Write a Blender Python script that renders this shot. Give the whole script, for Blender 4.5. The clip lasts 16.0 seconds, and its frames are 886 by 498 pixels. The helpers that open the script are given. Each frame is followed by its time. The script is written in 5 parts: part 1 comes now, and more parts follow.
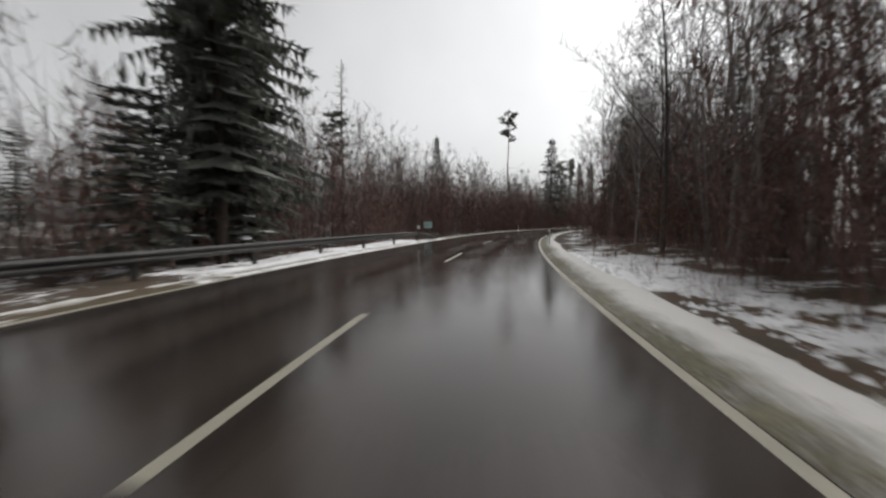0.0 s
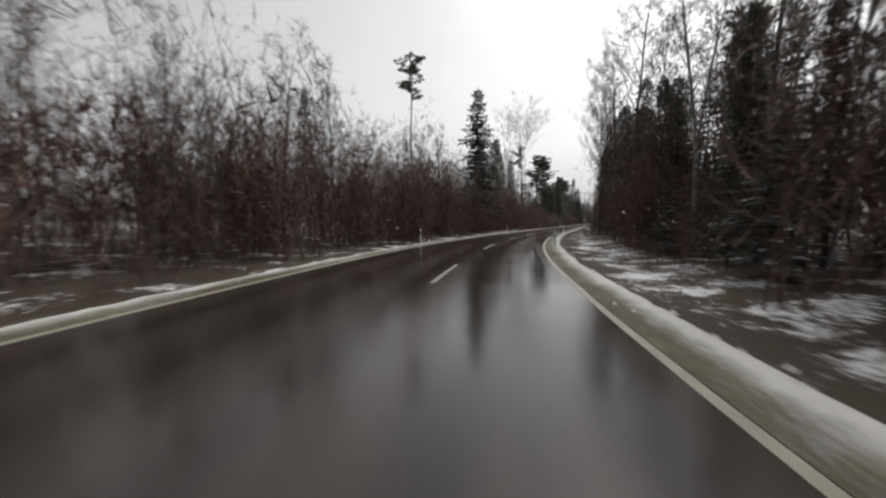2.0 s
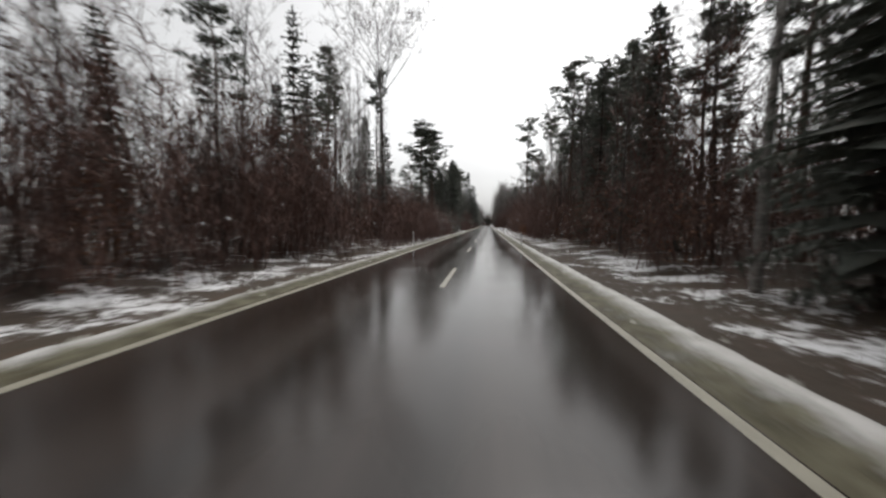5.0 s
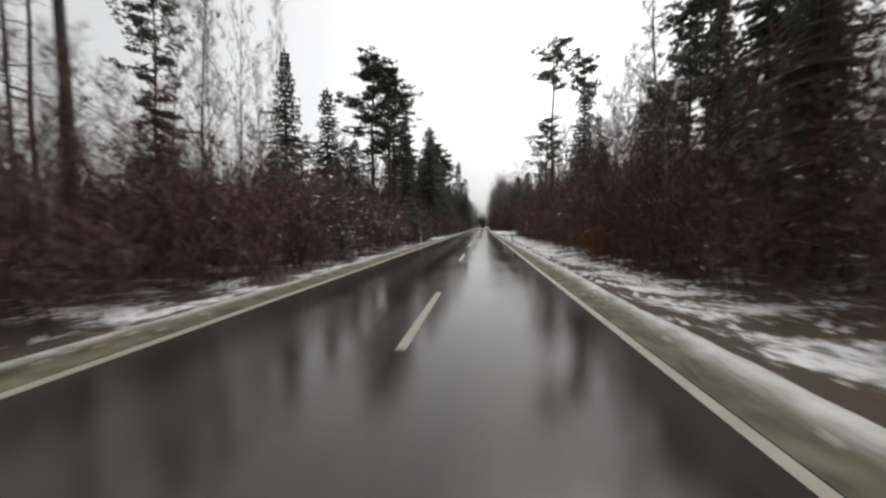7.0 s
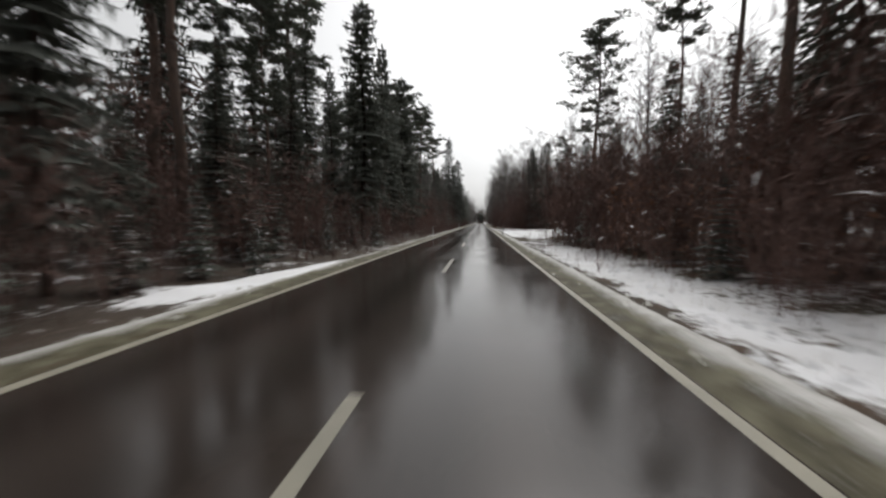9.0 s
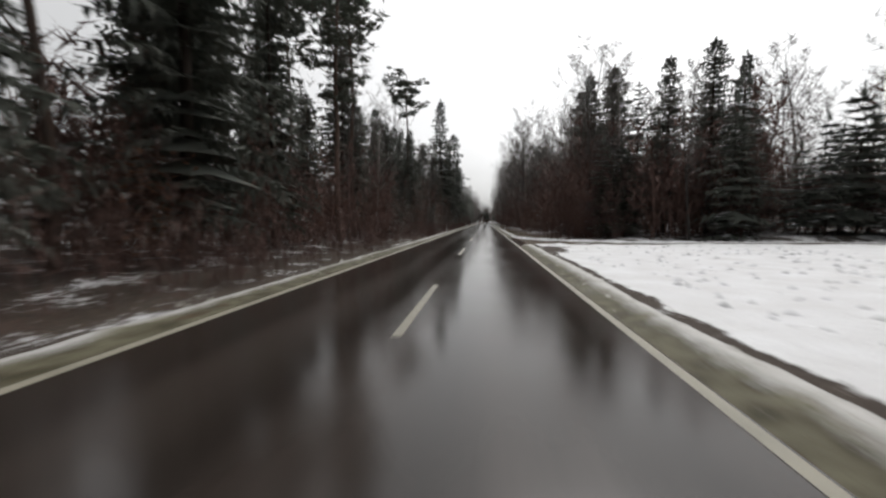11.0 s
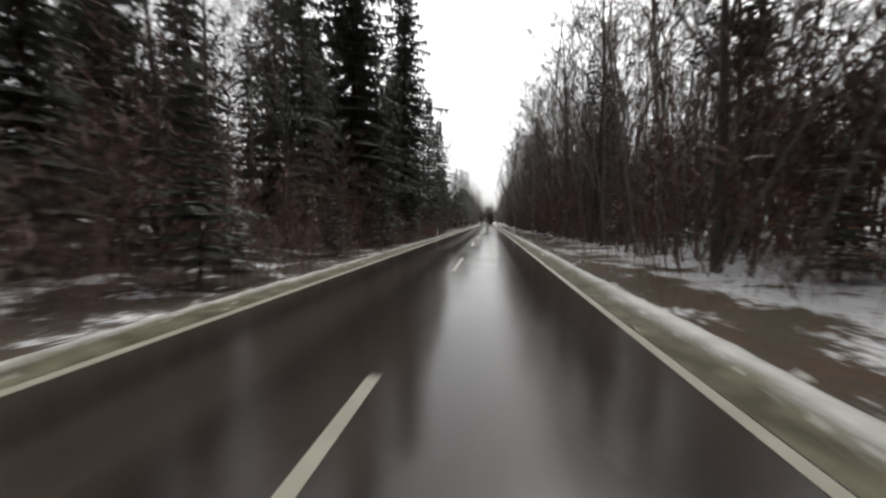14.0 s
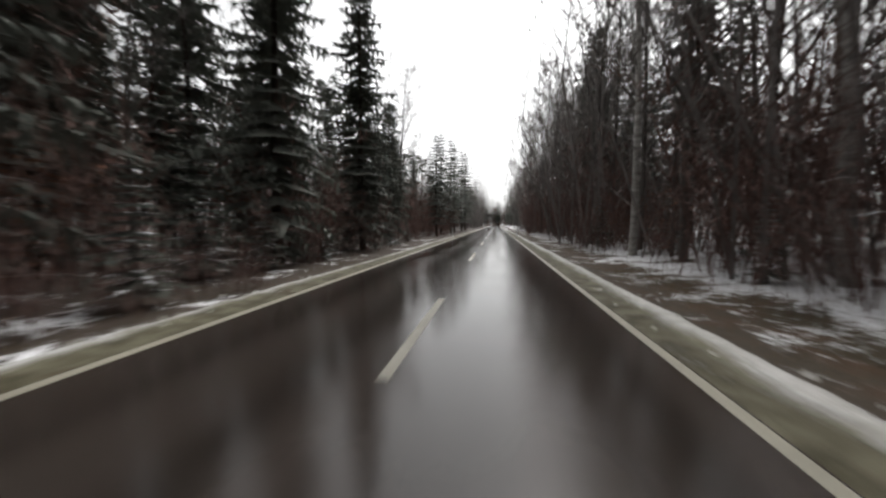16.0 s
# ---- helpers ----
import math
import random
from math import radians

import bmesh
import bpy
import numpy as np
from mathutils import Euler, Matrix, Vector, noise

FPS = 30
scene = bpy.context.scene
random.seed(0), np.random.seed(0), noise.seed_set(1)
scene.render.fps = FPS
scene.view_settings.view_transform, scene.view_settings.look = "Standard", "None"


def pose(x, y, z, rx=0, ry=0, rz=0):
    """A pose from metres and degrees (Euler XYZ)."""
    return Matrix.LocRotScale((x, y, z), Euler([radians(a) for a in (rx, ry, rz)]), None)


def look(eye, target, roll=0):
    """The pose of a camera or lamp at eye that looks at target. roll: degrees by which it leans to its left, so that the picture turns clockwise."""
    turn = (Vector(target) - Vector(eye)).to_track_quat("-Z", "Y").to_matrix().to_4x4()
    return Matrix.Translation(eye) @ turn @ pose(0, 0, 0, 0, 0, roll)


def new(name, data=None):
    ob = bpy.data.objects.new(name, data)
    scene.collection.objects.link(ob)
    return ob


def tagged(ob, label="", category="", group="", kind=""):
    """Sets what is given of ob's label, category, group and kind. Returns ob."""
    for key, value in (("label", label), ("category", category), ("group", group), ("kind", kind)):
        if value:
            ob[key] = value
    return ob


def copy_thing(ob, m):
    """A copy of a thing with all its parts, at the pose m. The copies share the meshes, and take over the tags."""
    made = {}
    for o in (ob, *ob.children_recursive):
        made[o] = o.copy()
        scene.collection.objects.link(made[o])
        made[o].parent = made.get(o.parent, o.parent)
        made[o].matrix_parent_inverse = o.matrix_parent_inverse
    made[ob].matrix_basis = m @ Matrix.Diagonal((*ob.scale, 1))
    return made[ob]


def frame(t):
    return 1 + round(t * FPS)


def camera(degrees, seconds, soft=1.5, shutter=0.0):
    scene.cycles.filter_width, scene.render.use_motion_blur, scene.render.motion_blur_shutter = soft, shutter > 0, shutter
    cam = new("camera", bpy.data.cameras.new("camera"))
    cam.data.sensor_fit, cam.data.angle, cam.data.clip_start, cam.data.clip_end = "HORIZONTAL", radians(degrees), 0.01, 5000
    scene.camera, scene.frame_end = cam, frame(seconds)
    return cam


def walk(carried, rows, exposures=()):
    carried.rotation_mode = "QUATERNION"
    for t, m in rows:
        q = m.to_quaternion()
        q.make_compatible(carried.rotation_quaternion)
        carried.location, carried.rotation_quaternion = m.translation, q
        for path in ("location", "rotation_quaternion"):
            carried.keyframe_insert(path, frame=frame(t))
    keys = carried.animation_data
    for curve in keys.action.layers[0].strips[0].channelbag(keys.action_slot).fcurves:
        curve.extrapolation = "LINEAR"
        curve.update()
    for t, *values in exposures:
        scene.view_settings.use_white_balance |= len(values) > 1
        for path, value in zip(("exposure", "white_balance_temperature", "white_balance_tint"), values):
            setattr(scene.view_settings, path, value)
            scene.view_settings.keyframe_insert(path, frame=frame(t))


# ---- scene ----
# The road bends to the right and then runs straight along +y; s is the way along the driving line, u the offset to its right.
F, EYE = 681.0, 1.47
STEP = 0.25
_s = np.arange(0, 130, STEP)
_k = np.interp(_s, (0, 30, 60, 75, 90, 105, 125), (0.00575, 0.00512, 0.00711, 0.00414, 0.00212, 0.00098, 0.0))
_th = np.cumsum(_k) * STEP
_th = _th - _th[-1]
_x = np.cumsum(np.sin(_th)) * STEP
_y = np.cumsum(np.cos(_th)) * STEP
_x, _y = _x - _x[-1], _y - _y[0]


def turn_at(s):
    """Heading to the right of +y, in radians."""
    return float(np.interp(s, _s, _th))


def place(s, u, z=0.0):
    th = turn_at(s)
    x, y = float(np.interp(s, _s, _x)), float(np.interp(s, _s, _y))
    if s < 0:
        x, y = x + s * math.sin(th), y + s * math.cos(th)
    if s > _s[-1]:
        y += s - _s[-1]
    return Vector((x + u * math.cos(th), y - u * math.sin(th), z))


def way_at(t):
    """Metres driven after t seconds."""
    return (((-6.5485e-4 * t + 0.0244945) * t - 0.212569) * t + 20.712) * t - 0.1667


# ---- camera ----
cam = camera(98.0, 16.0, soft=2.4, shutter=0.28)
AIM_T = (0, 0.5, 1, 1.5, 2, 2.5, 3, 3.5, 4, 6.5, 7, 7.5, 8, 8.5, 9, 11.5, 12, 12.5, 13, 13.5, 14, 14.5, 15, 15.5, 16)
AIM_X = (853, 853, 853, 853, 853, 853, 853, 853, 853, 854, 854, 851, 849, 851, 850, 862, 862, 863, 863, 864, 866, 868, 872, 876, 878)
AIM_Y = (393, 393, 393, 393, 393, 393, 394, 395, 396, 401, 401, 399, 396, 394, 393, 391, 392, 393, 392, 392, 393, 393, 394, 396, 397)
rows = []
for t in np.arange(0, 16.01, 0.5):
    t = float(t)
    p = place(way_at(t), 0, EYE)
    ax, ay = float(np.interp(t, AIM_T, AIM_X)), float(np.interp(t, AIM_T, AIM_Y))
    yaw = -math.degrees(turn_at(way_at(t))) + math.degrees(math.atan((ax - 784) / F))
    pitch = -math.degrees(math.atan((441 - ay) / F))
    rows.append((t, pose(p.x, p.y, p.z, 90 + pitch, 0, yaw)))
walk(cam, rows, exposures=((0, 0.2), (2.5, 0.07), (4, 0.15), (7, 0.2), (9, 0.15), (11.5, 0.12), (12, 0.2), (14, 0.52), (16, 0.64)))

# ---- sky and light ----
world = bpy.data.worlds.new("overcast_sky")
scene.world = world
world.use_nodes = True
wn, wl = world.node_tree.nodes, world.node_tree.links
bg = wn["Background"]
sky = wn.new("ShaderNodeTexSky")
sky.sky_type, sky.sun_disc = "NISHITA", False
sky.sun_elevation, sky.sun_rotation = radians(58), radians(20)
sky.air_density, sky.dust_density = 1.0, 4.0
pale = wn.new("ShaderNodeHueSaturation")
pale.inputs["Saturation"].default_value = 0.05
cloud = wn.new("ShaderNodeTexNoise")
cloud.inputs["Scale"].default_value, cloud.inputs["Detail"].default_value = 1.6, 5.0
ramp = wn.new("ShaderNodeMapRange")
ramp.inputs["From Min"].default_value, ramp.inputs["From Max"].default_value = 0.3, 0.7
ramp.inputs["To Min"].default_value, ramp.inputs["To Max"].default_value = 0.87, 1.1
mul = wn.new("ShaderNodeMixRGB")
mul.blend_type, mul.inputs[0].default_value = "MULTIPLY", 1.0
wl.new(sky.outputs[0], pale.inputs["Color"])
wl.new(pale.outputs[0], mul.inputs[1])
wl.new(cloud.outputs["Fac"], ramp.inputs["Value"])
wl.new(ramp.outputs[0], mul.inputs[2])
wl.new(mul.outputs[0], bg.inputs["Color"])
bg.inputs["Strength"].default_value = 0.145
sun = new("sun", bpy.data.lights.new("sun", "SUN"))
sun.data.energy, sun.data.angle, sun.data.color = 0.9, radians(40), (1.0, 0.98, 0.95)
sun.matrix_world = look((0, 0, 0), (-0.25, -0.6, -1.0))


# ---- materials ----
def material(name, base, rough=0.8, vary=0.3, scale=4.0, other=None, bump=0.0, bump_scale=40.0, spec=0.3, stretch=(1, 1, 1), metal=0.0):
    """A rough surface whose colour wanders between base and other at two scales, with fine relief."""
    m = bpy.data.materials.new(name)
    m.use_nodes = True
    n, l = m.node_tree.nodes, m.node_tree.links
    b = n["Principled BSDF"]
    b.inputs["Roughness"].default_value, b.inputs["Specular IOR Level"].default_value = rough, spec
    b.inputs["Metallic"].default_value = metal
    other = other or tuple(c * (1 - vary) for c in base)
    co, mp = n.new("ShaderNodeTexCoord"), n.new("ShaderNodeMapping")
    mp.inputs["Scale"].default_value = stretch
    l.new(co.outputs["Object"], mp.inputs[0])
    big, fine = n.new("ShaderNodeTexNoise"), n.new("ShaderNodeTexNoise")
    big.inputs["Scale"].default_value, fine.inputs["Scale"].default_value = scale, scale * 7
    big.inputs["Detail"].default_value = fine.inputs["Detail"].default_value = 4
    l.new(mp.outputs[0], big.inputs["Vector"])
    l.new(mp.outputs[0], fine.inputs["Vector"])
    add = n.new("ShaderNodeMath")
    add.operation = "MULTIPLY_ADD"
    l.new(fine.outputs["Fac"], add.inputs[0])
    add.inputs[1].default_value = 0.6
    l.new(big.outputs["Fac"], add.inputs[2])
    rg = n.new("ShaderNodeMapRange")
    rg.inputs["From Min"].default_value, rg.inputs["From Max"].default_value = 0.55, 1.05
    l.new(add.outputs[0], rg.inputs["Value"])
    info = n.new("ShaderNodeObjectInfo")
    mix, hue = n.new("ShaderNodeMixRGB"), n.new("ShaderNodeHueSaturation")
    mix.inputs[1].default_value, mix.inputs[2].default_value = (*base, 1), (*other, 1)
    l.new(rg.outputs[0], mix.inputs[0])
    vr = n.new("ShaderNodeMapRange")
    vr.inputs["To Min"].default_value, vr.inputs["To Max"].default_value = 0.8, 1.2
    l.new(info.outputs["Random"], vr.inputs["Value"])
    l.new(vr.outputs[0], hue.inputs["Value"])
    l.new(mix.outputs[0], hue.inputs["Color"])
    l.new(hue.outputs[0], b.inputs["Base Color"])
    if bump:
        bp, bn = n.new("ShaderNodeBump"), n.new("ShaderNodeTexNoise")
        bn.inputs["Scale"].default_value, bn.inputs["Detail"].default_value = bump_scale, 5
        bp.inputs["Strength"].default_value, bp.inputs["Distance"].default_value = bump, 0.02
        l.new(mp.outputs[0], bn.inputs["Vector"])
        l.new(bn.outputs["Fac"], bp.inputs["Height"])
        l.new(bp.outputs[0], b.inputs["Normal"])
    return m


bark_spruce = material("spruce_bark", (0.075, 0.058, 0.048), 0.9, 0.5, 6, bump=0.6, stretch=(1, 1, 0.3))
bark_pine = material("pine_bark", (0.12, 0.075, 0.055), 0.9, 0.4, 5, other=(0.07, 0.06, 0.055), bump=0.6, stretch=(1, 1, 0.3))
bark_grey = material("grey_bark", (0.10, 0.09, 0.082), 0.9, 0.5, 5, bump=0.5, stretch=(1, 1, 0.3))
bark_birch = material("birch_bark", (0.42, 0.40, 0.37), 0.75, 0.7, 3, other=(0.10, 0.09, 0.085), bump=0.3, stretch=(0.6, 0.6, 2))
needles_spruce = material("spruce_needles", (0.1, 0.115, 0.1), 0.75, 0.4, 1.5, other=(0.12, 0.12, 0.1))
needles_pine = material("pine_needles", (0.095, 0.11, 0.092), 0.75, 0.4, 1.5, other=(0.115, 0.12, 0.09))
twig_brown = material("brown_twigs", (0.16, 0.093, 0.077), 0.9, 0.4, 1.2, other=(0.108, 0.07, 0.061))
twig_grey = material("grey_twigs", (0.215, 0.195, 0.185), 0.9, 0.4, 1.2)
leaf_dead = material("dead_leaves", (0.21, 0.088, 0.042), 0.85, 0.4, 1.0, other=(0.10, 0.055, 0.035))
leaf_rust = material("rust_leaves", (0.24, 0.098, 0.044), 0.85, 0.4, 2.0, other=(0.13, 0.06, 0.034))
moss_grass = material("olive_grass", (0.13, 0.105, 0.045), 0.9, 0.4, 1.0, other=(0.075, 0.068, 0.03))
grass_dead = material("dry_grass", (0.26, 0.19, 0.10), 0.9, 0.4, 1.0, other=(0.14, 0.11, 0.055))
snow_mat = material("old_snow", (0.76, 0.77, 0.79), 0.6, 0.25, 2.5, other=(0.5, 0.5, 0.5), bump=0.5, bump_scale=14)
snow_dirty = material("dirty_snow", (0.55, 0.54, 0.51), 0.6, 0.4, 0.22, other=(0.2, 0.19, 0.145), bump=0.9, bump_scale=16)
paint = material("worn_road_paint", (0.27, 0.25, 0.195), 0.5, 0.3, 2.2, other=(0.19, 0.178, 0.14), bump=0.2, bump_scale=120, spec=0.5)
steel = material("galvanised_steel", (0.06, 0.058, 0.055), 0.62, 0.5, 3.0, metal=0.4, spec=0.5)
plastic_white = material("white_plastic", (0.72, 0.72, 0.7), 0.5, 0.2, 4.0)
plastic_black = material("black_plastic", (0.02, 0.02, 0.02), 0.5, 0.2, 4.0)
reflector_mat = material("grey_reflector", (0.55, 0.56, 0.58), 0.25, 0.2, 8.0, spec=0.6)
sign_back = material("sign_blue_green", (0.30, 0.45, 0.44), 0.45, 0.2, 4.0, spec=0.5)


def asphalt_material():
    """Dark wet asphalt: a water film whose gloss wanders in long streaks, polished wheel tracks, fine stones."""
    m = bpy.data.materials.new("wet_asphalt")
    m.use_nodes = True
    n, l = m.node_tree.nodes, m.node_tree.links
    b = n["Principled BSDF"]
    uv = n.new("ShaderNodeUVMap")
    uv.uv_map = "lane"
    long_map = n.new("ShaderNodeMapping")
    long_map.inputs["Scale"].default_value = (1.3, 0.05, 1)
    l.new(uv.outputs[0], long_map.inputs[0])
    streak, patch, stone = (n.new("ShaderNodeTexNoise") for _ in range(3))
    l.new(long_map.outputs[0], streak.inputs["Vector"])
    streak.inputs["Scale"].default_value, streak.inputs["Detail"].default_value = 1.5, 5
    l.new(uv.outputs[0], patch.inputs["Vector"])
    patch.inputs["Scale"].default_value, patch.inputs["Detail"].default_value = 0.5, 5
    l.new(uv.outputs[0], stone.inputs["Vector"])
    stone.inputs["Scale"].default_value, stone.inputs["Detail"].default_value = 90, 3
    # Wheel ruts lie 1.5 m apart in both lanes and hold the water.
    across = n.new("ShaderNodeSeparateXYZ")
    l.new(uv.outputs[0], across.inputs[0])
    phase, wave, rut = n.new("ShaderNodeMath"), n.new("ShaderNodeMath"), n.new("ShaderNodeMapRange")
    phase.operation, wave.operation = "MULTIPLY_ADD", "COSINE"
    phase.inputs[1].default_value, phase.inputs[2].default_value = 2 * math.pi / 1.5, 2 * math.pi * 0.35 / 1.5
    l.new(across.outputs[0], phase.inputs[0])
    l.new(phase.outputs[0], wave.inputs[0])
    l.new(wave.outputs[0], rut.inputs["Value"])
    rut.inputs["From Min"].default_value, rut.inputs["From Max"].default_value = -0.4, 0.9
    rut.inputs["To Min"].default_value, rut.inputs["To Max"].default_value = 0.13, -0.09
    col = n.new("ShaderNodeMixRGB")
    col.inputs[1].default_value, col.inputs[2].default_value = (0.0155, 0.0125, 0.0108, 1), (0.045, 0.036, 0.031, 1)
    worn = n.new("ShaderNodeMath")
    worn.operation = "MULTIPLY_ADD"
    l.new(rut.outputs[0], worn.inputs[0])
    worn.inputs[1].default_value = 1.6
    l.new(streak.outputs["Fac"], worn.inputs[2])
    l.new(worn.outputs[0], col.inputs[0])
    l.new(col.outputs[0], b.inputs["Base Color"])
    add = n.new("ShaderNodeMath")
    add.operation = "MULTIPLY_ADD"
    l.new(streak.outputs["Fac"], add.inputs[0])
    add.inputs[1].default_value = 0.7
    film = n.new("ShaderNodeMath")
    l.new(patch.outputs["Fac"], film.inputs[0])
    l.new(rut.outputs[0], film.inputs[1])
    l.new(film.outputs[0], add.inputs[2])
    rg = n.new("ShaderNodeMapRange")
    rg.inputs["From Min"].default_value, rg.inputs["From Max"].default_value = 0.6, 1.1
    rg.inputs["To Min"].default_value, rg.inputs["To Max"].default_value = 0.04, 0.18
    l.new(add.outputs[0], rg.inputs["Value"])
    l.new(rg.outputs[0], b.inputs["Roughness"])
    bp = n.new("ShaderNodeBump")
    bp.inputs["Strength"].default_value, bp.inputs["Distance"].default_value = 0.12, 0.004
    l.new(stone.outputs["Fac"], bp.inputs["Height"])
    l.new(bp.outputs[0], b.inputs["Normal"])
    b.inputs["IOR"].default_value = 1.42
    return m


def ground_material():
    """Forest floor, dry grass and dirt under a broken cover of snow; "cover" is how much snow lies, "turf" how grassy it is."""
    m = bpy.data.materials.new("snowy_ground")
    m.use_nodes = True
    n, l = m.node_tree.nodes, m.node_tree.links
    b = n["Principled BSDF"]
    b.inputs["Roughness"].default_value, b.inputs["Specular IOR Level"].default_value = 0.85, 0.2
    co = n.new("ShaderNodeTexCoord")
    cover, turf = n.new("ShaderNodeAttribute"), n.new("ShaderNodeAttribute")
    cover.attribute_name, turf.attribute_name = "cover", "turf"
    noises = []
    for scale, detail in ((0.55, 6), (5.0, 6), (26, 4), (0.9, 3), (1.4, 6)):
        t = n.new("ShaderNodeTexNoise")
        t.inputs["Scale"].default_value, t.inputs["Detail"].default_value = scale, detail
        l.new(co.outputs["Object"], t.inputs["Vector"])
        noises.append(t)

    def math_node(op, a, c):
        k = n.new("ShaderNodeMath")
        k.operation = op
        for i, v in enumerate((a, c)):
            if isinstance(v, float):
                k.inputs[i].default_value = v
            else:
                l.new(v, k.inputs[i])
        return k.outputs[0]

    rough_edge = math_node("ADD", math_node("MULTIPLY", noises[0].outputs["Fac"], 1.2), math_node("MULTIPLY", noises[1].outputs["Fac"], 0.75))
    rough_edge = math_node("ADD", rough_edge, math_node("MULTIPLY", noises[2].outputs["Fac"], 0.32))
    total = math_node("ADD", cover.outputs["Fac"], math_node("SUBTRACT", rough_edge, 1.135))
    mask = n.new("ShaderNodeMapRange")
    mask.interpolation_type = "SMOOTHSTEP"
    mask.inputs["From Min"].default_value, mask.inputs["From Max"].default_value = 0.44, 0.60
    l.new(total, mask.inputs["Value"])
    soil = n.new("ShaderNodeMixRGB")
    soil.inputs[1].default_value, soil.inputs[2].default_value = (0.026, 0.020, 0.0165, 1), (0.085, 0.066, 0.052, 1)
    l.new(noises[1].outputs["Fac"], soil.inputs[0])
    green = n.new("ShaderNodeMixRGB")
    green.inputs[1].default_value, green.inputs[2].default_value = (0.115, 0.09, 0.058, 1), (0.036, 0.034, 0.019, 1)
    sward = n.new("ShaderNodeMapRange")
    sward.inputs["From Min"].default_value, sward.inputs["From Max"].default_value = 0.32, 0.68
    l.new(math_node("ADD", math_node("MULTIPLY", noises[1].outputs["Fac"], 0.6), math_node("MULTIPLY", noises[2].outputs["Fac"], 0.4)), sward.inputs["Value"])
    l.new(sward.outputs[0], green.inputs[0])
    litter = n.new("ShaderNodeMixRGB")
    litter.inputs[2].default_value = (0.13, 0.066, 0.034, 1)
    fallen = n.new("ShaderNodeMapRange")
    fallen.inputs["From Min"].default_value, fallen.inputs["From Max"].default_value = 0.46, 0.66
    fallen.inputs["To Max"].default_value = 0.85
    l.new(noises[4].outputs["Fac"], fallen.inputs["Value"])
    away = n.new("ShaderNodeMapRange")
    away.inputs["From Min"].default_value, away.inputs["From Max"].default_value = 0.86, 0.72
    l.new(turf.outputs["Fac"], away.inputs["Value"])
    l.new(math_node("MULTIPLY", fallen.outputs[0], away.outputs[0]), litter.inputs[0])
    l.new(green.outputs[0], litter.inputs[1])
    base = n.new("ShaderNodeMixRGB")
    l.new(turf.outputs["Fac"], base.inputs[0])
    l.new(soil.outputs[0], base.inputs[1])
    l.new(litter.outputs[0], base.inputs[2])
    white = n.new("ShaderNodeMixRGB")
    white.inputs[1].default_value, white.inputs[2].default_value = (0.58, 0.57, 0.56, 1), (0.84, 0.85, 0.87, 1)
    l.new(noises[3].outputs["Fac"], white.inputs[0])
    top = n.new("ShaderNodeMixRGB")
    l.new(mask.outputs[0], top.inputs[0])
    l.new(base.outputs[0], top.inputs[1])
    l.new(white.outputs[0], top.inputs[2])
    l.new(top.outputs[0], b.inputs["Base Color"])
    bp = n.new("ShaderNodeBump")
    bp.inputs["Strength"].default_value, bp.inputs["Distance"].default_value = 0.7, 0.06
    l.new(rough_edge, bp.inputs["Height"])
    l.new(bp.outputs[0], b.inputs["Normal"])
    return m




def ridge_material():
    """Ploughed snow: clean on its crest, olive-brown with road dirt where the traffic splashes it; "splash" is how much."""
    m = bpy.data.materials.new("splashed_snow")
    m.use_nodes = True
    n, l = m.node_tree.nodes, m.node_tree.links
    b = n["Principled BSDF"]
    b.inputs["Roughness"].default_value, b.inputs["Specular IOR Level"].default_value = 0.7, 0.15
    co, splash = n.new("ShaderNodeTexCoord"), n.new("ShaderNodeAttribute")
    splash.attribute_name = "splash"
    total = splash.outputs["Fac"]
    grains = []
    for scale, share in ((0.35, 0.8), (2.6, 0.9), (17.0, 0.9)):
        t, k, a = n.new("ShaderNodeTexNoise"), n.new("ShaderNodeMath"), n.new("ShaderNodeMath")
        t.inputs["Scale"].default_value, t.inputs["Detail"].default_value = scale, 4
        l.new(co.outputs["Object"], t.inputs["Vector"])
        k.operation = "MULTIPLY_ADD"
        k.inputs[1].default_value, k.inputs[2].default_value = share, -share / 2
        l.new(t.outputs["Fac"], k.inputs[0])
        l.new(k.outputs[0], a.inputs[0])
        l.new(total, a.inputs[1])
        total = a.outputs[0]
        grains.append(t)
    mix, mask = n.new("ShaderNodeMixRGB"), n.new("ShaderNodeMapRange")
    mask.inputs["From Min"].default_value, mask.inputs["From Max"].default_value = 0.08, 0.9
    l.new(total, mask.inputs["Value"])
    l.new(mask.outputs[0], mix.inputs[0])
    mix.inputs[1].default_value = (0.54, 0.53, 0.51, 1)
    dirt, spread = n.new("ShaderNodeMixRGB"), n.new("ShaderNodeMapRange")
    dirt.inputs[1].default_value, dirt.inputs[2].default_value = (0.048, 0.042, 0.024, 1), (0.14, 0.129, 0.087, 1)
    spread.inputs["From Min"].default_value, spread.inputs["From Max"].default_value = 0.36, 0.66
    l.new(grains[1].outputs["Fac"], spread.inputs["Value"])
    l.new(spread.outputs[0], dirt.inputs[0])
    l.new(dirt.outputs[0], mix.inputs[2])
    l.new(mix.outputs[0], b.inputs["Base Color"])
    bp = n.new("ShaderNodeBump")
    bp.inputs["Strength"].default_value, bp.inputs["Distance"].default_value = 0.9, 0.03
    l.new(grains[2].outputs["Fac"], bp.inputs["Height"])
    l.new(bp.outputs[0], b.inputs["Normal"])
    return m


asphalt, earth, ridge_snow = asphalt_material(), ground_material(), ridge_material()


